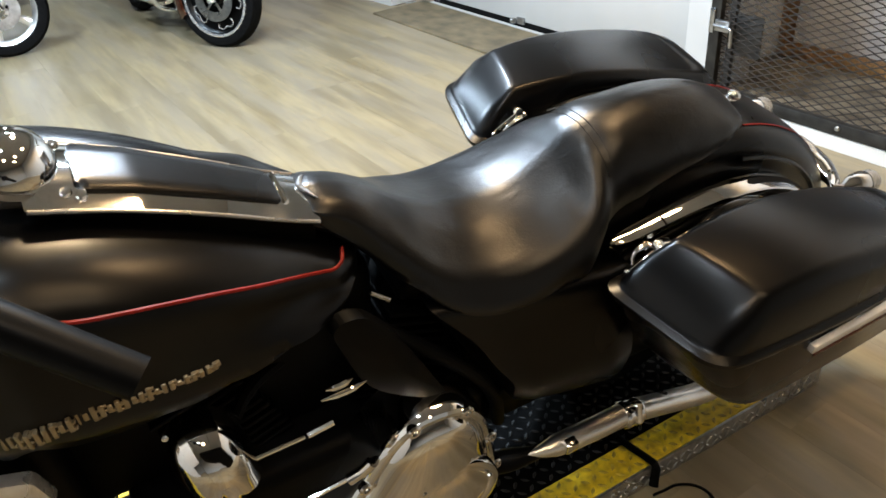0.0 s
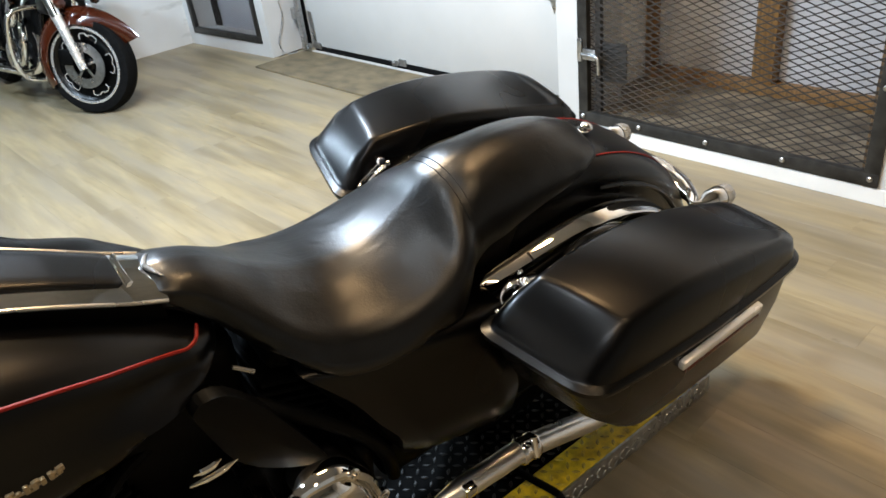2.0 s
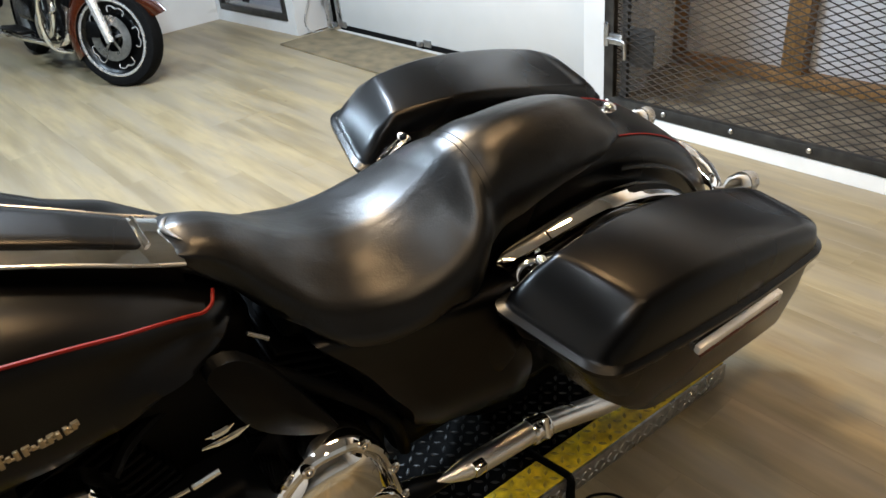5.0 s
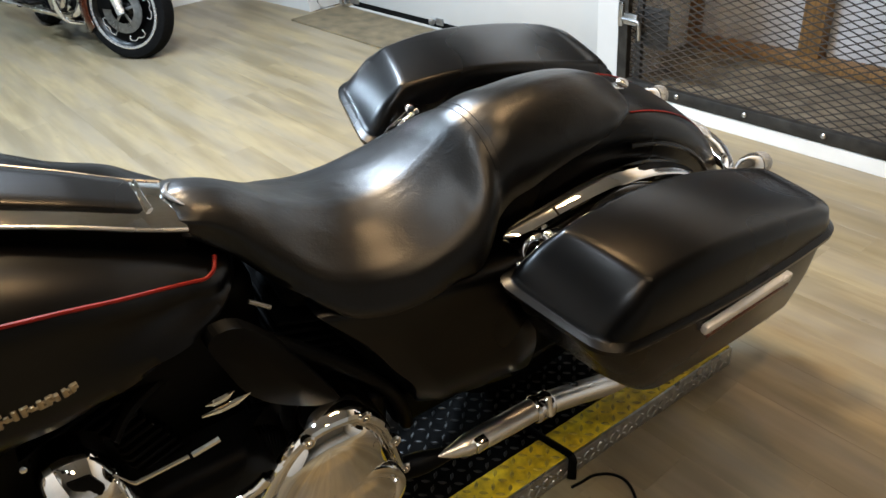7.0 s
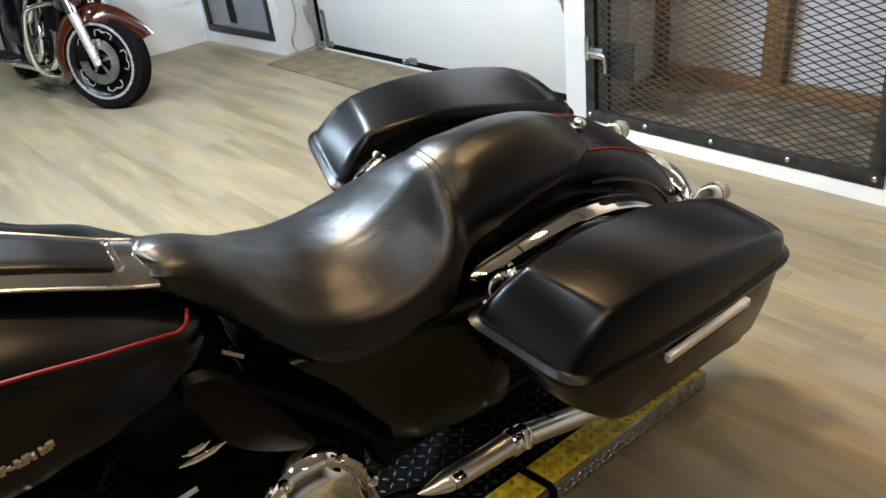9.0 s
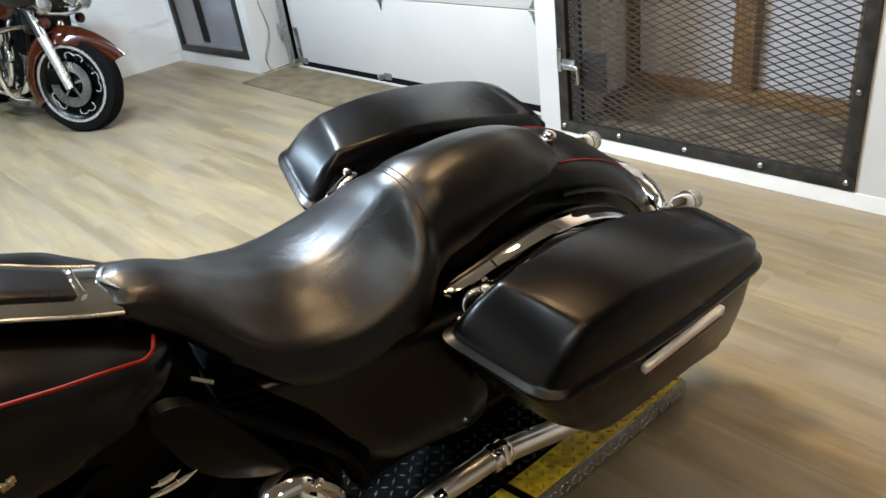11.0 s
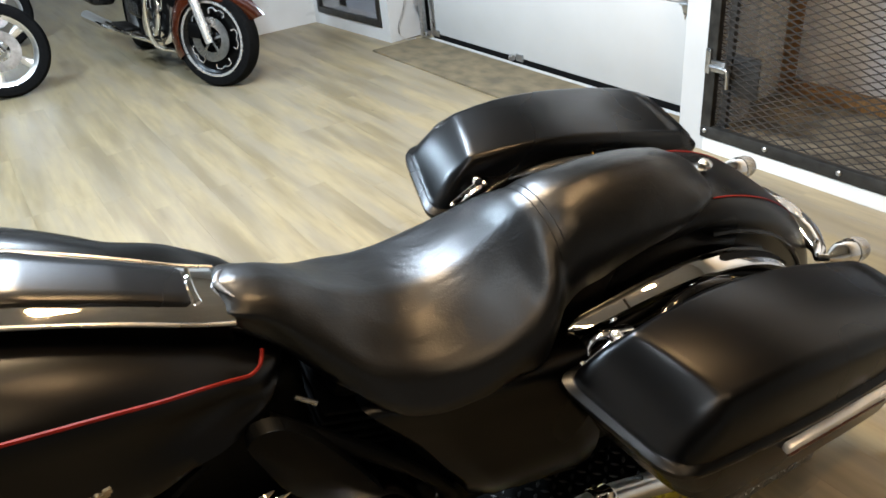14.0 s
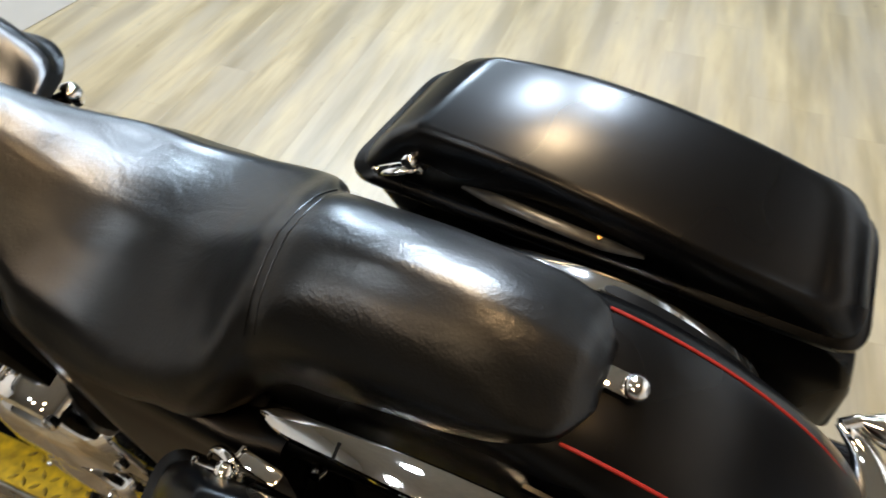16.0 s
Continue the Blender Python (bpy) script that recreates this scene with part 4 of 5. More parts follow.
# chrome bar behind the fender with turn signals
bar_pts = [(0.395, -0.150, 0.598), (0.430, -0.12, 0.590), (0.458, -0.06, 0.582), (0.466, 0, 0.580), (0.458, 0.06, 0.582), (0.430, 0.12, 0.590), (0.395, 0.150, 0.598)]
lampbar = part("lamp_bar", tube(bar_pts, [(0, 0.010), (0.15, 0.022), (0.3, 0.036), (0.5, 0.041), (0.7, 0.036), (0.85, 0.022), (1, 0.010)], 16, 48, (0.85, 0.62)), CHROME, bike, "curved chrome lamp bar behind the fender")
part("tail_lens", tube([(0.462, -0.045, 0.603), (0.470, 0, 0.602), (0.462, 0.045, 0.603)], [(0, 0.003), (0.3, 0.014), (0.7, 0.014), (1, 0.003)], 12, 24, (1, 0.45)), CLEAR, lampbar, "pale tail lamp lens")
for side in (-1, 1):
    d = Vector((1, side * 0.03, -0.10))
    sig = part("turn_signal", lathe([(0.0, 0.0), (0.006, 0.0), (0.009, 0.008), (0.018, 0.022), (0.025, 0.042), (0.0268, 0.060), (0.0268, 0.068)], 28, towards((0.410, side * 0.158, 0.602), d)), CHROME, lampbar, "chrome bullet turn signal")
    part("signal_lens", lathe([(0.0255, 0.0685), (0.0262, 0.074), (0.0262, 0.092), (0.0235, 0.101), (0.014, 0.107), (0, 0.109)], 28, towards((0.410, side * 0.158, 0.602), d)), CLEAR, lampbar, "pale signal lens")
    part("signal_ring", lathe([(0.0255, 0.0), (0.0274, 0.0), (0.0274, 0.0018), (0.0255, 0.0018)], 28, towards(Vector((0.410, side * 0.158, 0.602)) + d.normalized() * 0.0672, d)), PLASTIC, lampbar, "black gasket ring")
    part("signal_stem", tube([(0.395, side * 0.145, 0.600), (0.414, side * 0.158, 0.601)], 0.009, 10), CHROME, lampbar)
    part("stay_bolt", lathe([(0, 0), (0.008, 0), (0.007, 0.006), (0, 0.008)], 12, towards((0.40, side * 0.125, 0.625), (0.5, 0, 1))), CHROME, lampbar)


# fuel tank: x, crown z, shoulder half-width, shoulder z, flank half-width, flank z, foot half-width, foot z
TANK = [
    (-1.270, 0.985, 0.050, 0.975, 0.080, 0.930, 0.060, 0.890),
    (-1.235, 1.050, 0.095, 1.020, 0.150, 0.945, 0.140, 0.790),
    (-1.160, 1.063, 0.125, 1.043, 0.190, 0.948, 0.186, 0.778),
    (-1.060, 1.040, 0.127, 1.022, 0.196, 0.925, 0.195, 0.766),
    (-0.960, 0.996, 0.117, 0.981, 0.186, 0.896, 0.200, 0.776),
    (-0.860, 0.938, 0.100, 0.926, 0.160, 0.858, 0.190, 0.786),
    (-0.780, 0.886, 0.082, 0.875, 0.129, 0.828, 0.164, 0.788),
    (-0.720, 0.852, 0.064, 0.838, 0.108, 0.812, 0.122, 0.792),
    (-0.694, 0.834, 0.046, 0.825, 0.074, 0.812, 0.080, 0.798),
    (-0.680, 0.824, 0.020, 0.820, 0.034, 0.812, 0.040, 0.803),
]


def tank_profile(r):
    x, zc, ws, zs, wf, zf, wb, zb = r
    dip = 0.026 * min(1.0, ws / 0.09)
    wp, zp = wf - 0.0125, zs * 0.48 + zf * 0.52
    low = 0.011 * min(1.0, (wf - ws) / 0.07)
    crest = (ws, zs - 0.004 - low)
    return [(0, zc - dip), (ws * 0.50, zc - dip * 0.95), (ws * 0.84, zs - 0.0005 - low), crest, ((crest[0] + wp) / 2 + 0.003, (crest[1] + zp) / 2 + 0.003), (wp, zp), (wf - 0.001, zf * 0.8 + zs * 0.2), (wf, zf - 0.01), (wb, zb), (wb * 0.6, zb - 0.006), (0, zb - 0.004)]


def tail_bulge(x, y):
    """How far the far side of the tank's tail stands out beyond the near one."""
    return 0.045 * ramp(x, -0.88, -0.76) * min(1.0, max(0.0, y) / 0.1)


bm = loft_sections(TANK, tank_profile, 70, 26)
for v in bm.verts:
    v.co.z += 0.016 * ramp(v.co.y, 0.03, 0.10) * (1 - ramp(v.co.x, -0.80, -0.70)) * ramp(v.co.z, 0.80, 0.88)
    v.co.y += tail_bulge(v.co.x, v.co.y)
tank = part("fuel_tank", bm, SATIN, bike, "satin black fuel tank with red pinstripes", 60)


def tank_skin(x, zt):
    """Half-width of the tank's flank at x and height zt."""
    half = half_section(tank_profile([x] + [column(TANK, x, i) for i in range(1, 8)])[:9], 80)[36:]
    return float(np.interp(-zt, [-z for y, z in half], [y for y, z in half]))


for side in (-1, 1):
    line = [(-1.16, side * (tank_skin(-1.16, 0.997) + 0.0012), 0.997), (-1.11, side * (tank_skin(-1.11, 0.983) + 0.0012), 0.983)]
    for x, y, z in ((-1.063, 0.184, 0.969), (-1.018, 0.181, 0.955), (-0.970, 0.174, 0.940), (-0.910, 0.161, 0.915), (-0.855, 0.145, 0.888), (-0.802, 0.127, 0.861), (-0.763, 0.114, 0.841), (-0.744, 0.108, 0.832), (-0.729, 0.101, 0.833), (-0.724, 0.094, 0.836), (-0.717, 0.077, 0.837)):
        # on the far side it ends where the tail swells
        if side < 0 or x < -0.85:
            line.append((x, side * (max(y, tank_skin(x, z)) + 0.0016), z + 0.0018))
    part("pinstripe", tube(line, 0.0029, 6, 90), RED_LINE, tank, "thin red pinstripe")
    # maker's badge as plain bright bars along the flank
    for i in range(31):
        x = -1.218 + 0.0092 * i
        h = 0.0155 - 0.00032 * i + (0.003 if i % 7 == 0 else 0) - (0.004 if i % 3 == 1 else 0)
        zb = 0.806 + 0.022 * min(1, i / 10)
        y, y0, y1 = (tank_skin(q, zb) for q in (x, x - 0.01, x + 0.01))
        bm = box((-0.0032, -0.007, -h), (0.0030, 0.007, h), 0.0014)
        if i % 5 != 3:
            for k in ((h, -h * 0.1) if i % 3 == 0 else (-h,) if i % 3 == 1 else (h * 0.3, -h)):
                add_box(bm, (-0.0030, -0.0065, k * 0.75 - 0.0022), (0.0066, 0.0065, k * 0.75 + 0.0022), 0.001, None, 1)
        part("badge_bar", bm, BADGE, tank, "pale badge bar", m=Matrix.Translation((x, side * (y + (0.009 if i < 12 else 0.0025)), zb)) @ Matrix.Rotation(side * math.atan2(y1 - y0, 0.02), 4, "Z"))

# console: chrome skirt, dark inset, cap
def console_base(x):
    """Height of the console's lower edge: it lies on the tank in front and stands off it towards the seat."""
    k = (x + 1.075) / 0.337
    return column(TANK, x, 1) + 0.001 + 0.021 * max(0.0, k) ** 2


def console_mesh(half_w, section, x0, x1, n=34):
    """A long shield over the tank; section is (share of the half-width, height) from the near edge to the crown."""
    rings = []
    pts = section + [(-a, h) for a, h in section[-2::-1]]
    for i in range(n):
        x = x0 + (x1 - x0) * i / (n - 1)
        w = half_w(i / (n - 1))
        rings.append([Vector((x, a * w, console_base(x) + h)) for a, h in pts])
    bm = bmesh.new()
    add_rings(bm, rings)
    return bm


console = part("console", console_mesh(lambda k: 0.073 - 0.014 * k, [(-1.0, -0.003), (-1.0, 0.0), (-0.78, 0.007), (-0.56, 0.0125), (-0.3, 0.016), (0, 0.017)], -1.080, -0.738), CHROME, bike, "chrome tank console with a dark inset", 30)
part("console_underside", console_mesh(lambda k: 0.064 - 0.013 * k, [(-1.0, -0.055), (-1.0, -0.006), (-0.5, -0.004), (0, -0.003)], -1.072, -0.745), PLASTIC, console, "black rubber seal below the console", 40)
part("console_inset", console_mesh(lambda k: (0.050 - 0.011 * k) * min(1, 0.84 + 5 * k, 0.84 + 5 * (1 - k)), [(-1.0, 0.006), (-0.98, 0.0150), (-0.90, 0.0186), (-0.5, 0.0202), (0, 0.0208)], -1.022, -0.784), INSET, console, "smooth grey-black inset panel", 40)
part("console_lip", tube([(-0.778 + 2 * y * y, y, 0.922 - 5 * y * y) for y in (-0.034, -0.024, -0.012, 0, 0.012, 0.024, 0.034)], 0.004, 8, 24), CHROME, console, "polished console rear lip")
for x, y in ((-1.035, -0.050), (-1.020, -0.054), (-1.035, 0.050)):
    part("console_screw", lathe([(0, 0), (0.007, 0), (0.006, 0.005), (0, 0.007)], 12, towards((x, y, console_base(x) + 0.009), (0, -0.3, 1))), CHROME, console)
for side in (-1, 1):
    part("skirt_lip", tube([(x, side * (0.0735 - 0.014 * (x + 1.080) / 0.342), console_base(x) - 0.001) for x in (-1.078, -1.0, -0.93, -0.86, -0.79, -0.740)], 0.0032, 8, 40), STEEL, console, "polished lower edge of the console")
part("filler_cap", lathe([(0.0, -0.02), (0.050, -0.02), (0.052, 0.0), (0.051, 0.008), (0.047, 0.022), (0.036, 0.037), (0.020, 0.046), (0, 0.049)], 40, towards((-1.085, 0.0, 1.055), (0.36, 0, 1))), CHROME, bike, "domed chrome filler cap")
part("cap_bezel", lathe([(0.050, -0.008), (0.060, -0.006), (0.061, 0.0), (0.056, 0.005), (0.050, 0.004)], 40, towards((-1.085, 0.0, 1.053), (0.36, 0, 1)), caps=False), CHROME, bike)

# handlebar with grips, turned to the stand side so that the far grip stands further forward
for side in (-1, 1):
    fwd = 0.0 if side < 0 else -0.21
    part("grip", tube([(-1.015 + fwd, side * 0.392, 1.090), (-1.105 + fwd, side * 0.330, 1.148)], [(0, 0.0195), (0.04, 0.0215), (0.1, 0.0195), (1, 0.0195)], 24, 40), PLASTIC, bike, "black rubber handlebar grip")
    sw = part("switch_housing", box((-0.035, -0.024, -0.026), (0.03, 0.024, 0.026), 0.008), PLASTIC, bike, "black switch housing", m=Matrix.Translation((-1.128 + fwd, side * 0.316, 1.158)) @ Matrix.Rotation(radians(side * -35), 4, "Z"))
    part("switch_button", box((-0.008, -0.004, -0.006), (0.008, 0.004, 0.006), 0.002), RED_LINE, sw, "red switch button", m=Matrix.Translation((0.0, side * 0.026, 0.004)))
    part("handlebar", tube([(-1.14 + fwd, side * 0.305, 1.166), (-1.22 + fwd * 0.8, side * 0.25, 1.20), (-1.30 + fwd * 0.4, side * 0.15, 1.20), (-1.33, side * 0.0, 1.17)], 0.0127, 12, 24), GLOSS_BLACK, bike, "black handlebar")

# side covers and deflector panels
def bulged_panel(corners, radii, normal, depth, thick):
    loop = rounded_loop(corners, radii, 6, 6)
    mid = sum(loop, Vector()) / len(loop)
    n = Vector(normal).normalized()
    rings = [[p - n * thick for p in loop], loop]
    for s in (0.96, 0.85, 0.6, 0.3, 0.1):
        rings.append([mid.lerp(p, s) + n * depth * (1 - s ** 2.2) for p in loop])
    bm = bmesh.new()
    add_rings(bm, rings)
    return bm


for side in (-1, 1):
    rings = []
    for i in range(24):
        k = i / 23
        x_t, x_c, x_r, x_b = -0.605 + 0.405 * k, -0.530 + 0.345 * k, -0.458 + 0.288 * k, -0.440 + 0.270 * k
        pts = [(x_t, 0.120, 0.712 - 0.068 * k), (x_t, 0.166 + 0.016 * k, 0.716 - 0.066 * k), (x_t * 0.45 + x_c * 0.55, 0.188 + 0.008 * k, 0.668 - 0.066 * k),
               (x_c, 0.200 + 0.006 * k, 0.624 - 0.070 * k), (x_c * 0.5 + x_r * 0.5, 0.2135 + 0.004 * k, 0.556 - 0.066 * k), (x_r, 0.224, 0.497 - 0.065 * k),
               (x_r * 0.6 + x_b * 0.4, 0.220, 0.455 - 0.078 * k), (x_b, 0.205, 0.415 - 0.085 * k), (x_b, 0.150, 0.405 - 0.085 * k)]
        edge = 0.012 * (1 - min(1, 6 * k, 6 * (1 - k)))
        rings.append([Vector((p.x, side * (p.y - edge), p.z)) for p in spline(pts, 34)])
    bm = bmesh.new()
    add_rings(bm, rings)
    part("side_cover", bm, SATIN, bike, "satin black side cover below the seat", 50)
    drop = 0.0 if side < 0 else 0.14
    part("deflector", bulged_panel([(x, side * y, z - drop) for x, y, z in [(-0.782, 0.180, 0.790), (-0.738, 0.182, 0.806), (-0.690, 0.186, 0.756), (-0.622, 0.194, 0.612), (-0.588, 0.200, 0.532), (-0.655, 0.200, 0.570), (-0.738, 0.195, 0.645)]], [0.025, 0.03, 0.05, 0.05, 0.02, 0.05, 0.05], (0, side, 0.25), 0.014, 0.03), PLASTIC, bike, "black air deflector panel", 50)
    part("frame_tube", tube([(-0.74, side * 0.12, 0.74), (-0.62, side * 0.160, 0.64), (-0.52, side * 0.175, 0.52), (-0.47, side * 0.175, 0.42), (-0.44, side * 0.16, 0.30)], 0.014, 10, 30), ENGINE, bike, "black frame tube")
part("fastener_stem", tube([(-0.74, 0.09, 0.765), (-0.712, 0.142, 0.760)], 0.011, 10), ENGINE, bike)
part("tank_fastener", lathe([(0, 0), (0.019, 0), (0.020, 0.006), (0.016, 0.015), (0.008, 0.020), (0, 0.021)], 24, towards((-0.712, 0.140, 0.760), (0.5, 0.8, 0.3))), CHROME, bike, "domed chrome fastener behind the tank")
part("seat_strap_clip", tube([(-0.695, -0.126, 0.775), (-0.668, -0.136, 0.756)], 0.004, 8), STEEL, bike, "small chrome clip")

part("rocker_shroud", box((-1.20, -0.075, 0.42), (-0.66, 0.075, 0.775), 0.04, None, 3), ENGINE, bike, "black engine top cover")
part("oil_cooler", box((-1.30, -0.15, 0.22), (-1.16, 0.15, 0.84), 0.03, None, 3), ENGINE, bike, "black oil cooler and lower cowl")
# engine: crankcase, two finned cylinders, primary cover
part("crankcase", box((-1.12, -0.17, 0.12), (-0.48, 0.15, 0.46), 0.03, None, 3), ENGINE, bike, "black crankcase")
for tilt, cx in ((-22, -0.90), (22, -0.66)):
    m0 = Matrix.Translation((cx, 0, 0.44)) @ Matrix.Rotation(radians(tilt), 4, "Y")
    cyl = part("cylinder", lathe([(0.065, 0), (0.065, 0.235), (0.05, 0.27), (0, 0.27)], 20, m0), ENGINE, bike, "black finned cylinder")
    for k in range(10):
        part("fin", box((-0.075, -0.10, 0.012 + 0.022 * k), (0.075, 0.10, 0.020 + 0.022 * k), 0.002, m0, 1), ENGINE, cyl, smooth=False)
    part("rocker_cover", box((-0.07, -0.095, 0.235), (0.07, 0.095, 0.285), 0.02, m0, 3), ENGINE, cyl)
def stepped_cover(corners, radii, steps):
    """A cast cover: its outline drawn in step by step; each step is (share of the outline, y, sharpness of the next edge)."""
    loop = rounded_loop([(x, 0, z) for x, z in corners], radii, 7, 7)
    mid = sum(loop, Vector()) / len(loop)
    rings = []
    for share, y in steps:
        rings.append([Vector((mid.x + (p.x - mid.x) * share, y, mid.z + (p.z - mid.z) * share)) for p in loop])
    bm = bmesh.new()
    add_rings(bm, rings)
    return bm


pc = part("primary_cover", stepped_cover([(-0.87, 0.29), (-0.775, 0.420), (-0.722, 0.520), (-0.668, 0.562), (-0.580, 0.552), (-0.528, 0.480), (-0.498, 0.350), (-0.476, 0.230), (-0.53, 0.13), (-0.84, 0.15)],
          [0.05, 0.05, 0.03, 0.035, 0.035, 0.04, 0.06, 0.05, 0.06, 0.07],
          [(1.0, -0.14), (1.0, -0.218), (0.992, -0.229), (0.975, -0.237), (0.945, -0.241), (0.905, -0.2415), (0.885, -0.238), (0.875, -0.231), (0.865, -0.230), (0.855, -0.233), (0.82, -0.245), (0.76, -0.2545), (0.66, -0.262), (0.45, -0.269), (0.2, -0.271)]), CHROME, bike, "polished chrome primary cover with a stepped rim", 30)
part("derby_cover", lathe([(0.090, -0.012), (0.091, 0.006), (0.088, 0.012), (0.078, 0.016), (0.072, 0.0165), (0.066, 0.013), (0.05, 0.018), (0.03, 0.021), (0, 0.022)], 48, towards((-0.600, -0.263, 0.312), (0, -1, 0.10))), CHROME, pc, "round chrome derby cover")
for x, z in ((-0.575, 0.527), (-0.676, 0.538), (-0.766, 0.425), (-0.517, 0.405), (-0.493, 0.29)):
    part("cover_bolt", lathe([(0, 0), (0.012, 0), (0.0125, 0.011), (0.009, 0.014), (0.006, 0.014), (0.0055, 0.008), (0, 0.008)], 14, towards((x, -0.232, z), (0, -1, 0.25))), CHROME, pc, "chrome socket bolt")
for a in range(3):
    part("derby_bolt", lathe([(0, 0), (0.006, 0), (0.005, 0.005), (0, 0.006)], 10, towards((-0.600 + 0.072 * math.cos(a * 2.09 + 0.5), -0.279, 0.312 + 0.072 * math.sin(a * 2.09 + 0.5)), (0, -1, 0.05))), CHROME, pc)
# horn cover
horn = part("horn_cover", stepped_cover([(-1.038, 0.635), (-1.028, 0.688), (-0.990, 0.706), (-0.950, 0.690), (-0.924, 0.640), (-0.914, 0.553), (-0.932, 0.548), (-0.953, 0.520), (-0.978, 0.552), (-0.996, 0.597), (-1.036, 0.600)],
            [0.02, 0.025, 0.03, 0.03, 0.03, 0.006, 0.008, 0.008, 0.012, 0.012, 0.012],
            [(0.97, -0.150), (1.0, -0.178), (0.99, -0.188), (0.94, -0.202), (0.84, -0.218), (0.68, -0.234), (0.45, -0.246), (0.2, -0.250)]), CHROME, bike, "chrome horn cover", 50)
part("horn_window", bulged_panel([(-0.996, -0.222, 0.690), (-0.966, -0.224, 0.688), (-0.955, -0.234, 0.664), (-0.968, -0.240, 0.652), (-0.976, -0.242, 0.638)], [0.004] * 5, (0, -1, 0.5), 0.003, 0.006), PLASTIC, horn, "dark opening in the cover")
part("cooler_cover", bulged_panel([(-1.245, -0.185, 0.745), (-1.190, -0.190, 0.728), (-1.178, -0.190, 0.66), (-1.245, -0.185, 0.65)], [0.012] * 4, (-0.2, -1, 0.1), 0.008, 0.02), PALE_TRIM, bike, "pale metal cooler cover")
part("horn_bracket", tube([(-0.97, -0.19, 0.61), (-0.90, -0.10, 0.62), (-0.80, -0.05, 0.62)], 0.012, 8), ENGINE, bike)
# shift rod and pushrod tubes
part("shift_rod", tube([(-0.935, -0.20, 0.590), (-0.845, -0.20, 0.593)], 0.0042, 8), CHROME, bike, "thin chrome shift rod")
part("shift_rod", tube([(-0.840, -0.20, 0.593), (-0.797, -0.20, 0.600)], 0.0060, 8), CHROME, bike, "chrome shift rod end")
part("linkage", tube([(-0.900, -0.222, 0.440), (-0.775, -0.224, 0.458)], 0.0050, 8), CHROME, bike, "chrome linkage rod")
part("linkage_joint", tube([(-0.790, -0.224, 0.452), (-0.768, -0.226, 0.462), (-0.748, -0.226, 0.478)], 0.011, 10, 12), CHROME, bike, "chrome linkage joint")
for z, x0, x1 in ((0.672, -0.812, -0.738), (0.693, -0.803, -0.760)):
    part("cooler_line", tube([(x0, -0.200, z - 0.004), ((x0 + x1) / 2, -0.204, z), (x1, -0.200, z)], [(0, 0.002), (0.3, 0.006), (0.7, 0.006), (1, 0.001)], 8, 14), CHROME, bike, "bright oil line")
part("cooler_bolt", lathe([(0, 0), (0.005, 0), (0.0045, 0.004), (0, 0.005)], 10, towards((-1.028, -0.205, 0.735), (0, -1, 0.5))), CHROME, bike, "small chrome bolt")
# exhaust on the near side
exh = part("exhaust_pipe", tube([(-0.425, -0.252, 0.287), (-0.385, -0.255, 0.280), (-0.335, -0.255, 0.272), (-0.247, -0.255, 0.266), (-0.165, -0.255, 0.262), (-0.06, -0.257, 0.230), (0.04, -0.26, 0.198), (0.12, -0.262, 0.19)], [(0, 0.003), (0.05, 0.012), (0.12, 0.022), (0.2, 0.0245), (1, 0.026)], 24, 60), POLISHED, bike, "chrome exhaust pipe")
part("header_pipe", tube([(-0.66, -0.10, 0.20), (-0.55, -0.19, 0.235), (-0.46, -0.235, 0.268), (-0.39, -0.253, 0.276)], [(0, 0.024), (0.8, 0.024), (1, 0.012)], 18, 24), ENGINE, bike, "black exhaust header")
part("pipe_clamp", tube([(-0.190, -0.255, 0.264), (-0.165, -0.255, 0.260), (-0.140, -0.2555, 0.254)], [(0, 0.027), (0.15, 0.031), (0.5, 0.0285), (0.85, 0.031), (1, 0.027)], 20, 18), CHROME, exh, "chrome pipe clamp")
part("clamp_bolt", tube([(-0.160, -0.285, 0.262), (-0.155, -0.262, 0.302)], 0.007, 8), CHROME, exh)
part("heat_shield_clip", box((-0.350, -0.284, 0.272), (-0.322, -0.262, 0.302), 0.004), CHROME, exh)
part("muffler", tube([(0.10, -0.263, 0.203), (0.16, -0.264, 0.196), (0.5, -0.27, 0.18), (0.62, -0.27, 0.176)], [(0, 0.03), (0.12, 0.046), (0.9, 0.048), (1.0, 0.03)], 24, 30), GLOSS_BLACK, bike, "black muffler under the saddlebag")
part("exhaust_pipe", tube([(-0.60, 0.12, 0.20), (-0.41, 0.245, 0.262), (0.12, 0.262, 0.20)], 0.027, 16, 24), CHROME, bike, "chrome exhaust pipe")
part("muffler", tube([(0.10, 0.263, 0.203), (0.16, 0.264, 0.196), (0.5, 0.27, 0.18), (0.62, 0.27, 0.176)], [(0, 0.03), (0.12, 0.046), (0.9, 0.048), (1.0, 0.03)], 24, 30), GLOSS_BLACK, bike, "black muffler under the saddlebag")
part("swingarm", box((-0.45, -0.14, 0.25), (0.03, 0.14, 0.36), 0.02), ENGINE, bike, "black swingarm")
part("battery_box", box((-0.52, -0.14, 0.40), (-0.24, 0.14, 0.66), 0.02), ENGINE, bike, "black centre frame box")
part("side_stand", tube([(-0.72, -0.16, 0.16), (-0.70, -0.30, 0.10), (-0.66, -0.36, 0.085)], 0.013, 10, 20), GLOSS_BLACK, bike, "black side stand, swung out")


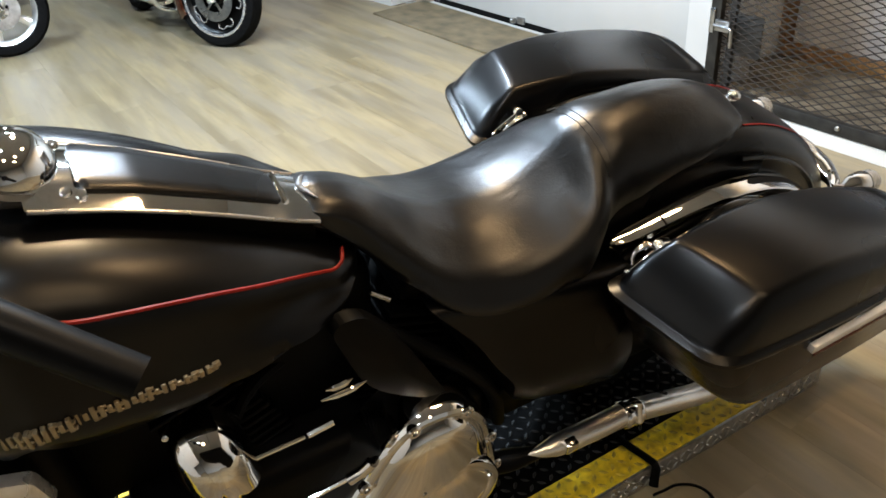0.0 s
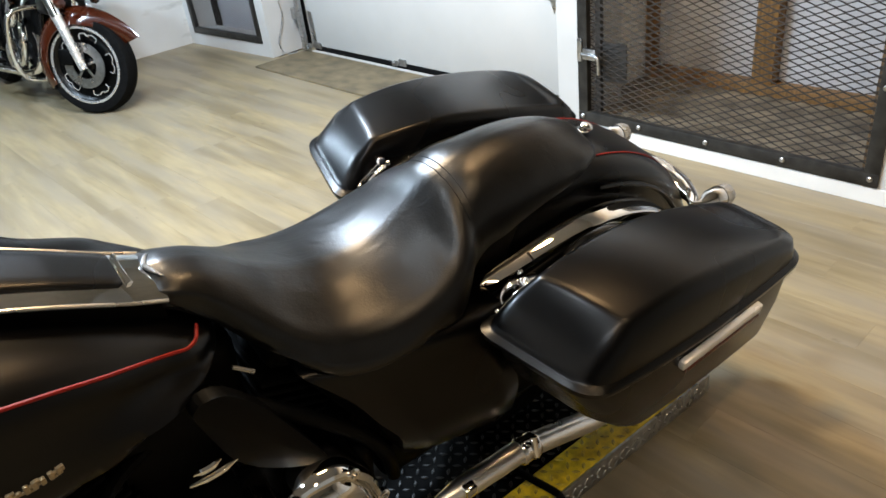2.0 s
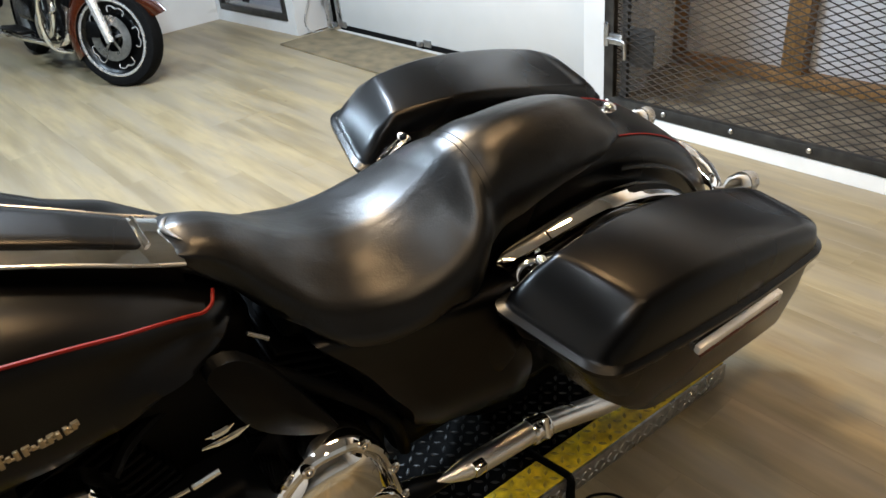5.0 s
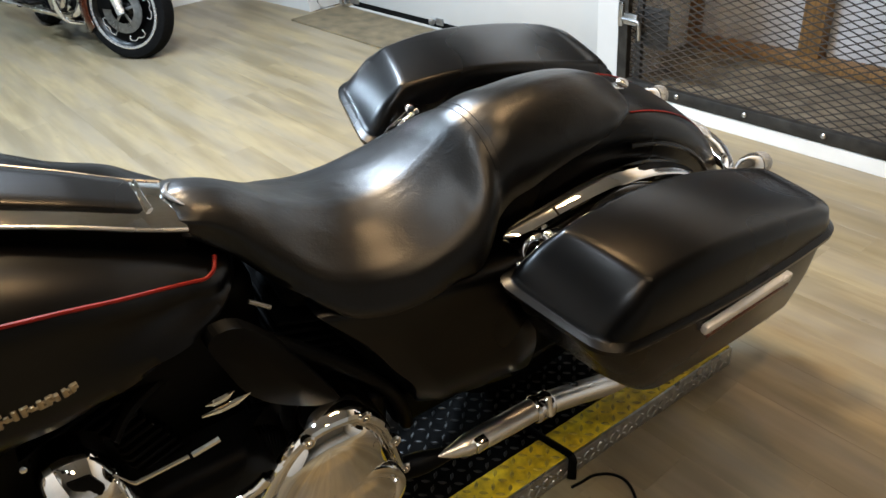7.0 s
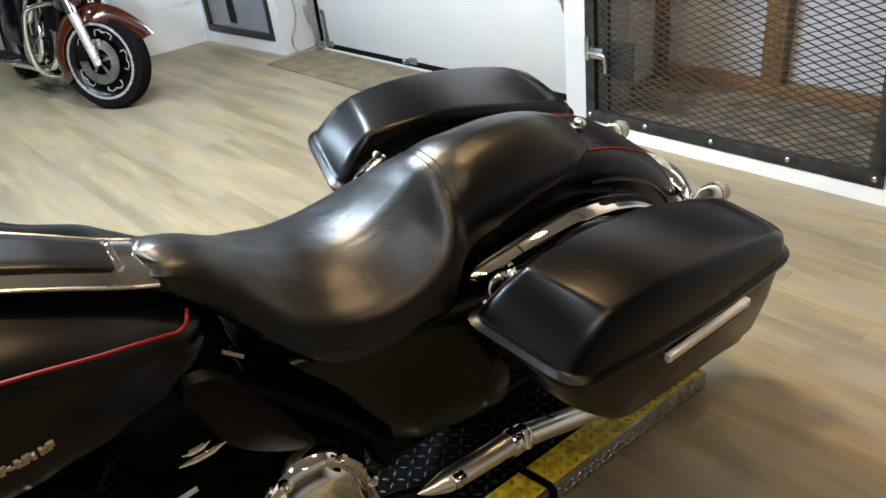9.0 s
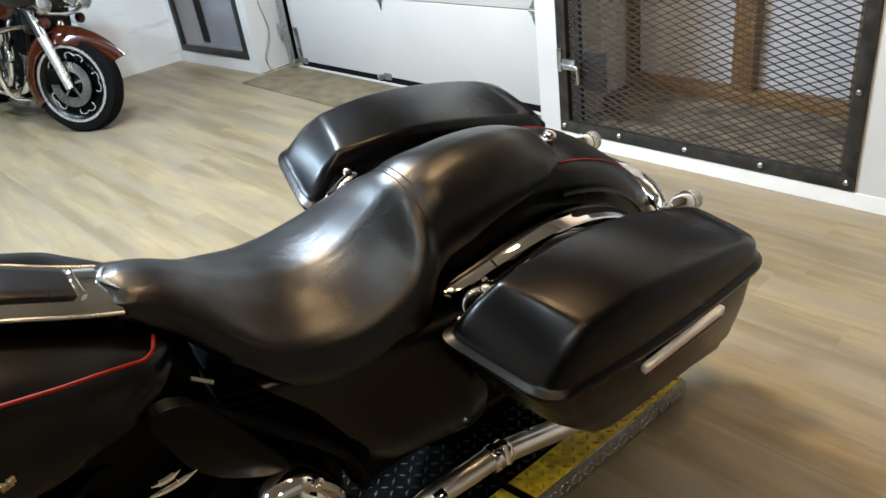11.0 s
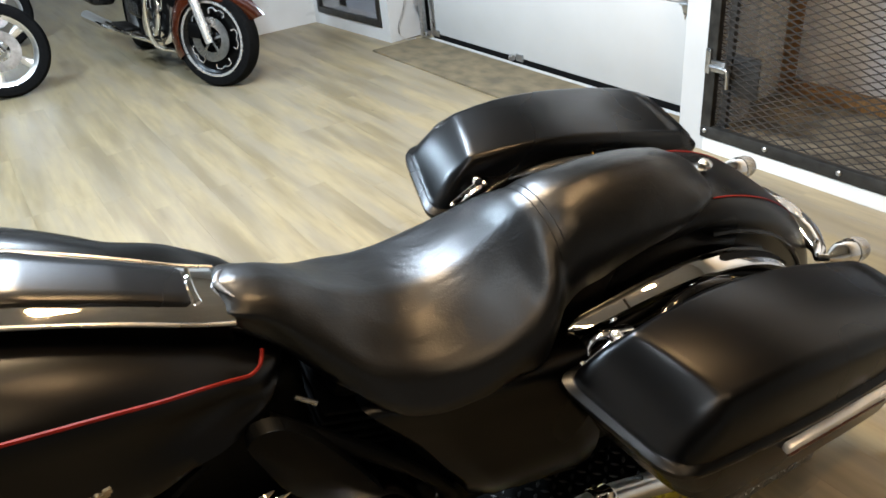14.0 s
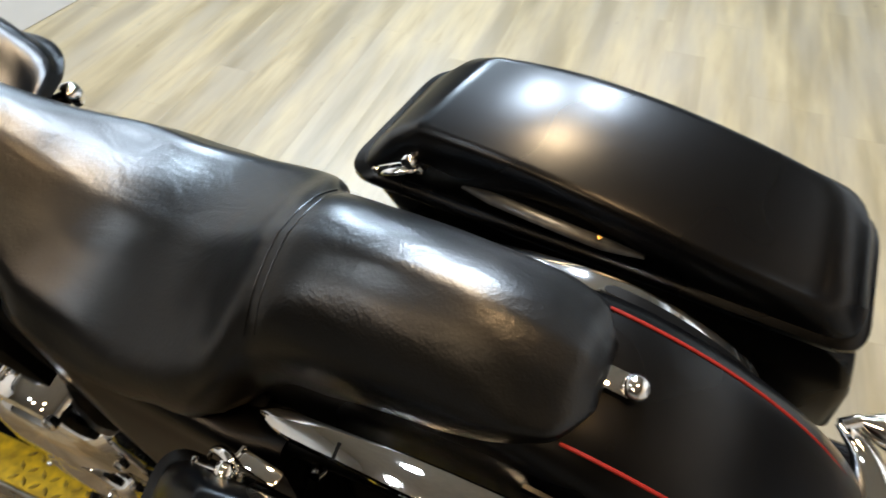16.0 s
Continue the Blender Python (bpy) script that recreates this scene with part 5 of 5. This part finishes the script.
# wheels, fork and fender in front
def wheel(parent, x, radius, width, spokes, label, rim_mat, dark=None):
    w = new("wheel")
    w.parent = parent
    w["label"] = label
    w.matrix_basis = Matrix.Translation((x, 0, radius)) @ Matrix.Rotation(radians(90), 4, "X")
    a, b = radius, width / 2
    part("tyre", lathe([(a - 0.085, -b * 0.8), (a - 0.06, -b), (a - 0.02, -b * 0.88), (a - 0.004, -b * 0.5), (a, 0), (a - 0.004, b * 0.5), (a - 0.02, b * 0.88), (a - 0.06, b), (a - 0.085, b * 0.8)], 56, caps=False), RUBBER, w)
    part("rim", lathe([(a - 0.083, -b * 0.82), (a - 0.075, -b * 0.86), (a - 0.09, -b * 0.80), (a - 0.11, -b * 0.5), (a - 0.11, b * 0.5), (a - 0.09, b * 0.80), (a - 0.075, b * 0.86), (a - 0.083, b * 0.82)], 56, caps=False), rim_mat, w)
    part("hub", lathe([(0.0, -0.06), (0.03, -0.06), (0.034, -0.04), (0.05, -0.03), (0.05, 0.03), (0.034, 0.04), (0.03, 0.06), (0, 0.06)], 28), rim_mat, w)
    for k in range(spokes):
        bm = bmesh.new()
        m0 = Matrix.Rotation(2 * math.pi * k / spokes, 4, "Z")
        sec = []
        for r, hw, t in ((0.035, 0.026, 0.02), (a * 0.4, 0.022, 0.018), (a - 0.12, 0.032, 0.02), (a - 0.10, 0.044, 0.022)):
            sec.append([m0 @ Vector((r, y * hw, z * t)) for y, z in ((-1, -0.4), (-0.5, -1), (0.5, -1), (1, -0.4), (1, 0.4), (0.5, 1), (-0.5, 1), (-1, 0.4))])
        add_rings(bm, sec)
        part("spoke", bm, dark or rim_mat, w)
    return w


wheel(bike, 0.0, 0.315, 0.13, 9, "black cast rear wheel", GLOSS_BLACK)
wheel(bike, -1.62, 0.315, 0.11, 9, "black cast front wheel", GLOSS_BLACK)
for side in (-1, 1):
    part("fork_leg", tube([(-1.36, side * 0.11, 0.98), (-1.64, side * 0.11, 0.30)], 0.027, 16), CHROME, bike, "chrome fork leg")
bm = bmesh.new()
rings = []
for i in range(30):
    a = radians(-100 + 150 * i / 29)
    rings.append([Vector((-1.62 + (0.352 - 0.05 * abs(k) ** 3) * math.sin(a), 0.085 * k, 0.315 + (0.352 - 0.05 * abs(k) ** 3) * math.cos(a))) for k in (-1, -0.7, -0.3, 0, 0.3, 0.7, 1)] +
                 [Vector((-1.62 + (0.347 - 0.05 * abs(k) ** 3) * math.sin(a), 0.083 * k, 0.315 + (0.347 - 0.05 * abs(k) ** 3) * math.cos(a))) for k in (1, 0.7, 0.3, 0, -0.3, -0.7, -1)])
add_rings(bm, rings)
part("front_fender", bm, SATIN, bike, "satin black front fender", 50)
part("triple_clamp", box((-1.40, -0.14, 0.95), (-1.26, 0.14, 1.05), 0.02), SATIN, bike, "black fork clamp")
part("frame_neck", tube([(-1.32, 0, 1.0), (-1.22, 0, 0.75), (-1.05, 0, 0.40), (-0.95, 0, 0.22)], 0.028, 12, 20), GLOSS_BLACK, bike, "black frame downtube")


# ---------------------------------------------------------------- the parked motorcycles
def crescent(parent, name, x, z, r, half_w, a0, a1, mat, label, drop=0.05, tip=False):
    """A wheel fender: an arched shell over a wheel, from angle a0 to a1."""
    rings = []
    for i in range(32):
        s = i / 31
        a = radians(a0 + (a1 - a0) * s)
        wdt = half_w * (min(1, 0.12 + 2.6 * s) if tip else 1)
        flare = r * 0.20 * max(0.0, 1 - 3.2 * s) ** 2 if tip else 0.0
        outer = [(k, r + flare - drop * abs(k) ** 3) for k in (-1, -0.8, -0.4, 0, 0.4, 0.8, 1)]
        ring = [Vector((x - q * math.sin(a), k * wdt, z + q * math.cos(a))) for k, q in outer] + [Vector((x - (q - 0.005) * math.sin(a), k * (wdt - 0.004), z + (q - 0.005) * math.cos(a))) for k, q in outer[::-1]]
        rings.append(ring)
    bm = bmesh.new()
    add_rings(bm, rings)
    return part(name, bm, mat, parent, label, 50)


TURNING = ("wheel", "front_fender", "fork_slider", "fork_tube", "brake_caliper", "passing_lamp", "passing_glass", "turn_signal", "lamp_stay", "mirror", "fairing", "headlamp", "headlamp_glass", "lamp_bar")


def parked_tourer(m):
    b = empty("motorcycle", m, "dark red and black touring motorcycle with chrome engine, parked", "motorcycle")
    front, rear = -1.62, 0.0
    steer = Matrix.Translation((front + 0.06, 0, 0)) @ Matrix.Rotation(radians(32), 4, "Z") @ Matrix.Translation((-front - 0.06, 0, 0))
    fw = wheel(b, front, 0.318, 0.125, 5, "black cast front wheel with a bright rim lip", SATIN, SATIN)
    part("wheel_web", lathe([(0.06, -0.020), (0.215, -0.030), (0.222, 0.0), (0.215, 0.030), (0.06, 0.020)], 48, caps=False), SATIN, fw, "black web of the wheel")
    for k in range(5):
        for side in (-1, 1):
            m0 = Matrix.Rotation(2 * math.pi * k / 5 + 0.55, 4, "Z")
            arc = [(0.150, -0.055), (0.182, -0.062), (0.196, -0.030), (0.186, -0.004), (0.196, 0.026), (0.180, 0.060), (0.155, 0.052)]
            part("machined_edge", tube([m0 @ Vector((p, q, side * 0.037)) for p, q in arc], 0.0042, 6, 30), PALE_TRIM, fw, "bright machined edge of an opening")
    for side in (-1, 1):
        part("brake_disc", lathe([(0.085, -0.003), (0.145, -0.003), (0.145, 0.003), (0.085, 0.003)], 40, Matrix.Translation((0, 0, side * 0.062)), caps=False), STEEL, fw, "drilled steel brake disc")
        for k in range(5):
            part("disc_arm", box((0.03, -0.008, -0.003), (0.092, 0.008, 0.003), 0.002, Matrix.Translation((0, 0, side * 0.062)) @ Matrix.Rotation(2 * math.pi * k / 5 + 0.3, 4, "Z")), STEEL, fw)
        part("rim_lip", lathe([(0.230, -0.004), (0.238, -0.007), (0.246, -0.005), (0.247, 0.0), (0.240, 0.004), (0.230, 0.002)], 56, Matrix.Translation((0, 0, side * 0.056)), caps=False), PALE_TRIM, fw, "bright machined rim lip")
    crescent(b, "front_fender", front, 0.33, 0.352, 0.090, 66, -122, RED_PAINT, "dark red front fender with a pointed tip", 0.105, True)
    crescent(b, "rear_fender", rear, 0.36, 0.42, 0.10, 60, -85, GLOSS_BLACK, "black rear fender")
    for side in (-1, 1):
        part("fork_slider", tube([(front - 0.02, side * 0.102, 0.30), (front + 0.10, side * 0.102, 0.62)], [(0, 0.026), (0.2, 0.033), (1, 0.033)], 18, 12), PALE_TRIM, b, "polished fork slider")
        part("fork_tube", tube([(front + 0.10, side * 0.102, 0.62), (front + 0.24, side * 0.102, 0.98)], 0.034, 18), CHROME, b, "chrome fork cover")
        part("brake_caliper", box((-0.05, -0.02, -0.05), (0.05, 0.02, 0.05), 0.012), ENGINE, b, m=Matrix.Translation((front + 0.10, side * 0.082, 0.37)))
        part("passing_lamp", lathe([(0.0, -0.06), (0.04, -0.05), (0.062, -0.01), (0.066, 0.0), (0.06, 0.004)], 28, towards((front - 0.035, side * 0.195, 0.83), (-1, 0, 0))), CHROME, b, "chrome passing lamp shell")
        part("passing_glass", lathe([(0.0, 0.012), (0.04, 0.008), (0.06, 0.002), (0.0, 0.0)], 28, towards((front - 0.035, side * 0.195, 0.83), (-1, 0, 0))), GLASS_LAMP, b, "clear passing lamp glass")
        part("turn_signal", lathe([(0.0, -0.05), (0.03, -0.03), (0.034, 0.0), (0.025, 0.012), (0, 0.016)], 20, towards((front + 0.0, side * 0.17, 0.71), (-1, side * 0.2, 0))), RED_PAINT, b, "amber-red turn signal")
        part("lamp_stay", tube([(front + 0.10, side * 0.08, 0.79), (front + 0.02, side * 0.195, 0.78), (front - 0.02, side * 0.195, 0.79)], 0.010, 8), CHROME, b)
        part("engine_guard", tube([(front + 0.38, side * 0.05, 0.66), (front + 0.41, side * 0.21, 0.645), (front + 0.42, side * 0.285, 0.58), (front + 0.45, side * 0.285, 0.36), (front + 0.50, side * 0.22, 0.21), (front + 0.50, side * 0.1, 0.17)], 0.0165, 14, 40), CHROME, b, "chrome engine guard bar")
        part("floorboard", box((-0.85, side * 0.30 - 0.06, 0.27), (-0.48, side * 0.30 + 0.06, 0.295), 0.01), PLASTIC, b, "black rubber floorboard")
        part("board_rail", tube([(-1.02, side * 0.20, 0.22), (-0.86, side * 0.36, 0.262), (-0.5, side * 0.37, 0.262), (-0.42, side * 0.2, 0.25)], 0.010, 10, 24), CHROME, b, "chrome floorboard rail")
        part("saddlebag", box((-0.27, side * 0.34 - 0.10, 0.38), (0.40, side * 0.34 + 0.10, 0.74), 0.05, None, 3), GLOSS_BLACK, b, "black hard saddlebag")
        part("muffler", tube([(-0.3, side * 0.27, 0.21), (-0.1, side * 0.28, 0.20), (0.62, side * 0.29, 0.19)], [(0, 0.028), (0.25, 0.045), (1, 0.048)], 20, 20), CHROME, b, "chrome muffler")
        part("mirror", tube([(front + 0.30, side * 0.30, 1.18), (front + 0.28, side * 0.38, 1.20)], [(0, 0.02), (0.5, 0.045), (1, 0.02)], 14, 10, (1, 0.7)), CHROME, b, "chrome mirror")
        part("tank_panel_strip", tube([(-1.10, side * 0.19, 0.86), (-0.95, side * 0.195, 0.82), (-0.75, side * 0.15, 0.80)], 0.012, 8), TAN_SEAM, b, "tan pinstripe panel")
    # batwing-like fairing, screen and headlamp
    bm = bmesh.new()
    rings = []
    for i in range(18):
        s = i / 17
        z = 0.80 + 0.40 * s
        w = 0.16 + 0.24 * math.sin(math.pi * min(s * 0.85 + 0.12, 1))
        dep = 0.16 + 0.06 * math.sin(math.pi * s)
        ring = []
        for k in range(24):
            a = math.pi * k / 23
            ring.append(Vector((front + 0.17 - dep * math.sin(a) * (1.15 - 0.35 * s), w * math.cos(a), z)))
        rings.append(ring + [Vector((p.x + 0.03, p.y * 0.9, p.z)) for p in ring[::-1]])
    add_rings(bm, rings)
    part("fairing", bm, GLOSS_BLACK, b, "black front fairing", 50)
    part("headlamp", lathe([(0.0, -0.08), (0.06, -0.07), (0.092, -0.01), (0.097, 0.0), (0.092, 0.006), (0.085, 0.004)], 36, towards((front - 0.085, 0, 0.89), (-1, 0, 0))), CHROME, b, "chrome headlamp shell")
    part("headlamp_glass", lathe([(0.0, 0.02), (0.05, 0.014), (0.086, 0.003), (0.0, 0.0)], 36, towards((front - 0.085, 0, 0.89), (-1, 0, 0))), GLASS_LAMP, b, "clear headlamp glass")
    part("lamp_bar", tube([(front + 0.01, -0.20, 0.77), (front - 0.03, 0, 0.75), (front + 0.01, 0.20, 0.77)], 0.012, 10, 20), CHROME, b, "chrome lamp bar")
    for ob in [o for o in b.children if o.name.split(".")[0] in TURNING]:
        ob.matrix_basis = steer @ ob.matrix_basis
    wheel(b, rear, 0.318, 0.14, 5, "cast rear wheel", STEEL, GLOSS_BLACK)
    # engine and tank
    part("crankcase", box((-1.10, -0.15, 0.17), (-0.62, 0.15, 0.42), 0.04, None, 3), ENGINE, b, "black crankcase")
    part("lower_cowl", box((-1.22, -0.13, 0.30), (-0.55, 0.13, 0.78), 0.05, None, 3), ENGINE, b, "black frame and cowl round the engine")
    part("side_panel", box((-0.60, -0.17, 0.30), (-0.22, 0.17, 0.70), 0.05, None, 3), SATIN, b, "black side panels under the seat")
    part("fork_shroud", box((front + 0.14, -0.13, 0.62), (front + 0.32, 0.13, 0.86), 0.03, None, 3), SATIN, b, "black shroud between the fork legs")
    for tilt, cx in ((-22, -1.02), (22, -0.78)):
        m0 = Matrix.Translation((cx, 0, 0.41)) @ Matrix.Rotation(radians(tilt), 4, "Y")
        cy = part("cylinder", lathe([(0.066, 0), (0.066, 0.24), (0, 0.24)], 20, m0), ENGINE, b, "black finned cylinder")
        for k in range(9):
            part("fin", box((-0.075, -0.10, 0.012 + 0.024 * k), (0.075, 0.10, 0.021 + 0.024 * k), 0.0, m0), ENGINE, cy, smooth=False)
        part("rocker_cover", box((-0.075, -0.10, 0.235), (0.075, 0.10, 0.295), 0.022, m0, 3), CHROME, cy, "chrome rocker cover")
        for side in (-1, 1):
            part("pushrod_tube", tube([(cx + 0.02, side * 0.125, 0.36), (cx + (0.06 if tilt > 0 else -0.02), side * 0.125, 0.66)], 0.012, 10), CHROME, cy, "chrome pushrod tube")
    for side in (-1, 1):
        part("engine_cover", lathe([(0.11, 0), (0.115, 0.02), (0.09, 0.04), (0.0, 0.045)], 32, towards((-0.80, side * 0.15, 0.31), (0, side, 0))), CHROME, b, "round chrome engine cover")
        part("air_cleaner", lathe([(0.10, 0), (0.105, 0.03), (0.095, 0.05), (0.0, 0.058)], 32, towards((-0.90, side * 0.14, 0.60), (0, side, 0.1))), CHROME, b, "round chrome air cleaner")
        part("guard_brace", tube([(front + 0.41, side * 0.235, 0.630), (front + 0.52, side * 0.225, 0.640), (front + 0.66, side * 0.150, 0.655)], 0.013, 12, 20), CHROME, b, "chrome brace of the engine guard")
        part("exhaust_elbow", tube([(-1.06, side * 0.14, 0.56), (-1.14, side * 0.19, 0.53), (-1.16, side * 0.20, 0.42), (-1.08, side * 0.20, 0.30), (-0.92, side * 0.20, 0.25)], 0.022, 14, 30), CHROME, b, "chrome exhaust elbow")
        part("tappet_cover", lathe([(0.034, 0), (0.036, 0.018), (0.028, 0.032), (0.012, 0.038), (0, 0.039)], 20, towards((-1.01, side * 0.15, 0.40), (0, side, 0.3))), CHROME, b, "chrome tappet cover")
        part("ignition_cover", lathe([(0.052, 0), (0.054, 0.014), (0.046, 0.022), (0.040, 0.020), (0.018, 0.026), (0, 0.026)], 28, towards((-1.03, side * 0.15, 0.29), (0, side, 0.1))), CHROME, b, "chrome ignition cover")
        part("spark_plug_cap", tube([(-1.13, side * 0.10, 0.70), (-1.16, side * 0.15, 0.69), (-1.15, side * 0.165, 0.64)], [(0, 0.010), (0.6, 0.013), (1, 0.008)], 10, 12), POLISHED, b, "bright spark plug cap")
    part("header_pipe", tube([(-1.08, 0.10, 0.52), (-1.22, 0.12, 0.42), (-1.15, 0.16, 0.24), (-0.5, 0.24, 0.20)], 0.024, 14, 30), CHROME, b, "chrome exhaust header")
    part("header_pipe", tube([(-1.08, -0.10, 0.52), (-1.22, -0.12, 0.42), (-1.15, -0.16, 0.24), (-0.5, -0.24, 0.20)], 0.024, 14, 30), CHROME, b, "chrome exhaust header")
    T2 = [(x + 0.06, *[v for v in (zc - 0.06, ws, zs - 0.06, wf, zf - 0.06, wb, zb - 0.06)]) for x, zc, ws, zs, wf, zf, wb, zb in TANK]
    part("fuel_tank", loft_sections(T2, tank_profile, 40, 18), RED_PAINT, b, "dark red fuel tank", 60)
    S2 = [(x + 0.05, r[0] - 0.05, *r[1:]) for x, *r in SEAT]
    part("seat", loft_sections([(r[0], r[1], r[2], r[3], r[4] - 0.05, r[5], r[6] - 0.05, r[7], r[8] - 0.05) for r in S2], seat_profile, 50, 18), LEATHER, b, "black leather seat", 60)
    part("down_tubes", tube([(front + 0.30, 0.0, 0.95), (front + 0.40, 0.08, 0.6), (front + 0.48, 0.10, 0.25), (-0.6, 0.12, 0.16), (-0.35, 0.12, 0.3)], 0.02, 12, 30), GLOSS_BLACK, b, "black frame tube")
    part("down_tubes", tube([(front + 0.30, 0.0, 0.95), (front + 0.40, -0.08, 0.6), (front + 0.48, -0.10, 0.25), (-0.6, -0.12, 0.16), (-0.35, -0.12, 0.3)], 0.02, 12, 30), GLOSS_BLACK, b, "black frame tube")
    return b


# front axle stands at (0.05, 4.1); the machine points towards the platform
FWD = Vector((0.159, -0.987, 0)).normalized()
turn = math.degrees(math.atan2(-FWD.y, -FWD.x))
REAR = Vector((-0.05, 4.02, 0)) - FWD * 1.62
parked_tourer(pose(REAR.x, REAR.y, 0.0, 0, 0, turn) @ pose(0, 0, 0.0, 9, 0, 0))


def parked_cruiser(m):
    b = empty("motorcycle", m, "black cruiser motorcycle with polished five-spoke wheels, parked", "motorcycle")
    wheel(b, -1.62, 0.325, 0.10, 5, "polished five-spoke front wheel", POLISHED)
    wheel(b, 0.0, 0.325, 0.16, 5, "polished five-spoke rear wheel", POLISHED)
    part("brake_disc", lathe([(0.07, -0.003), (0.14, -0.003), (0.14, 0.003), (0.07, 0.003)], 40, pose(-1.62, 0.055, 0.325, 90, 0, 0), caps=False), STEEL, b, "steel brake disc")
    crescent(b, "front_fender", -1.62, 0.34, 0.36, 0.07, 20, -80, GLOSS_BLACK, "black front fender")
    crescent(b, "rear_fender", 0.0, 0.36, 0.39, 0.10, 60, -80, GLOSS_BLACK, "black rear fender")
    for side in (-1, 1):
        part("fork_leg", tube([(-1.64, side * 0.09, 0.31), (-1.36, side * 0.09, 0.98)], 0.026, 16), CHROME, b, "chrome fork leg")
    part("engine_block", box((-1.05, -0.16, 0.18), (-0.55, 0.16, 0.66), 0.05, None, 3), ENGINE, b, "black engine block")
    part("fuel_tank", loft_sections([(x + 0.02, zc - 0.08, ws, zs - 0.08, wf, zf - 0.08, wb, zb - 0.08) for x, zc, ws, zs, wf, zf, wb, zb in TANK], tank_profile, 36, 16), GLOSS_BLACK, b, "black fuel tank", 60)
    part("seat", loft_sections([(r[0] + 0.05, r[1] - 0.12, r[2], r[3], r[4] - 0.12, r[5], r[6] - 0.12, r[7], r[8] - 0.12) for r in SEAT], seat_profile, 40, 16), LEATHER, b, "black leather seat", 60)
    part("handlebar", tube([(-1.12, -0.36, 1.02), (-1.25, -0.26, 1.08), (-1.32, 0, 1.02), (-1.25, 0.26, 1.08), (-1.12, 0.36, 1.02)], 0.013, 10, 30), CHROME, b, "chrome handlebar")
    part("exhaust_pipe", tube([(-0.9, 0.16, 0.30), (-0.4, 0.2, 0.22), (0.4, 0.22, 0.22)], 0.04, 16, 20), CHROME, b, "chrome exhaust pipe")
    part("frame_tube", tube([(-1.3, 0, 0.95), (-1.12, 0.0, 0.35), (-0.8, 0, 0.17), (-0.3, 0, 0.3), (0.0, 0.0, 0.34)], 0.024, 12, 30), GLOSS_BLACK, b, "black frame tube")
    return b


cruiser = parked_cruiser(pose(-2.92, 4.76, 0, 0, 0, 184) @ pose(0, 0, 0, 8, 0, 0))
tagged(cruiser, group="parked cruisers")
copy_thing(cruiser, pose(-3.0, 6.5, 0, 0, 0, 184) @ pose(0, 0, 0, 8, 0, 0))


# ---------------------------------------------------------------- floor of laminate boards
BW, BL, BT = 0.152, 0.914, 0.010
FLOOR = Matrix.Translation((1.76, 0, 0)) @ Matrix.Rotation(TH, 4, "Z")
sub = box((-7.1, -4.6, -0.06), (0.4, 10.1, -BT - 0.0005))
sub_ob = tagged(part("floor", sub, material("board_joint", (0.30, 0.25, 0.17), 0.8), None, "", False, FLOOR), "wood-look laminate board floor, scuffed and dusty", "floor", "", "structure")
rng = random.Random(4)


def board_mesh(bm, x, y, length):
    b = 0.00025
    lo, hi = (x + 0.0001, y + 0.0001), (x + BW - 0.0001, y + length - 0.0001)
    base = [(lo[0], lo[1], -BT), (hi[0], lo[1], -BT), (hi[0], hi[1], -BT), (lo[0], hi[1], -BT)]
    mid = [(p[0], p[1], -b) for p in base]
    top = [(lo[0] + b, lo[1] + b, 0), (hi[0] - b, lo[1] + b, 0), (hi[0] - b, hi[1] - b, 0), (lo[0] + b, hi[1] - b, 0)]
    add_rings(bm, [[Vector(p) for p in r] for r in (base, mid, top)])


near_mesh = bpy.data.meshes.new("board")
bm = bmesh.new()
board_mesh(bm, 0, 0, BL)
bm.to_mesh(bm_me := near_mesh)
bm.free()
near_mesh.materials.append(PLANK)
far = bmesh.new()
count = 0
for i in range(int(7.1 / BW) + 1):
    x = 0.03 - (i + 1) * BW
    shift = rng.random() * BL
    j = 0
    while True:
        y = -4.6 - shift + j * BL
        j += 1
        if y > 10.1:
            break
        near = -2.4 < x < 0.1 and -1.2 < y < 4.6
        if near and count < 300:
            count += 1
            ob = new("board", near_mesh)
            ob.parent = sub_ob
            ob.location = (x, y, 0)
        else:
            board_mesh(far, x, y, BL)
rest_boards = part("far_boards", far, PLANK_FAR, sub_ob, "rest of the laminate boards", False)
tagged(rest_boards, kind="stuff")
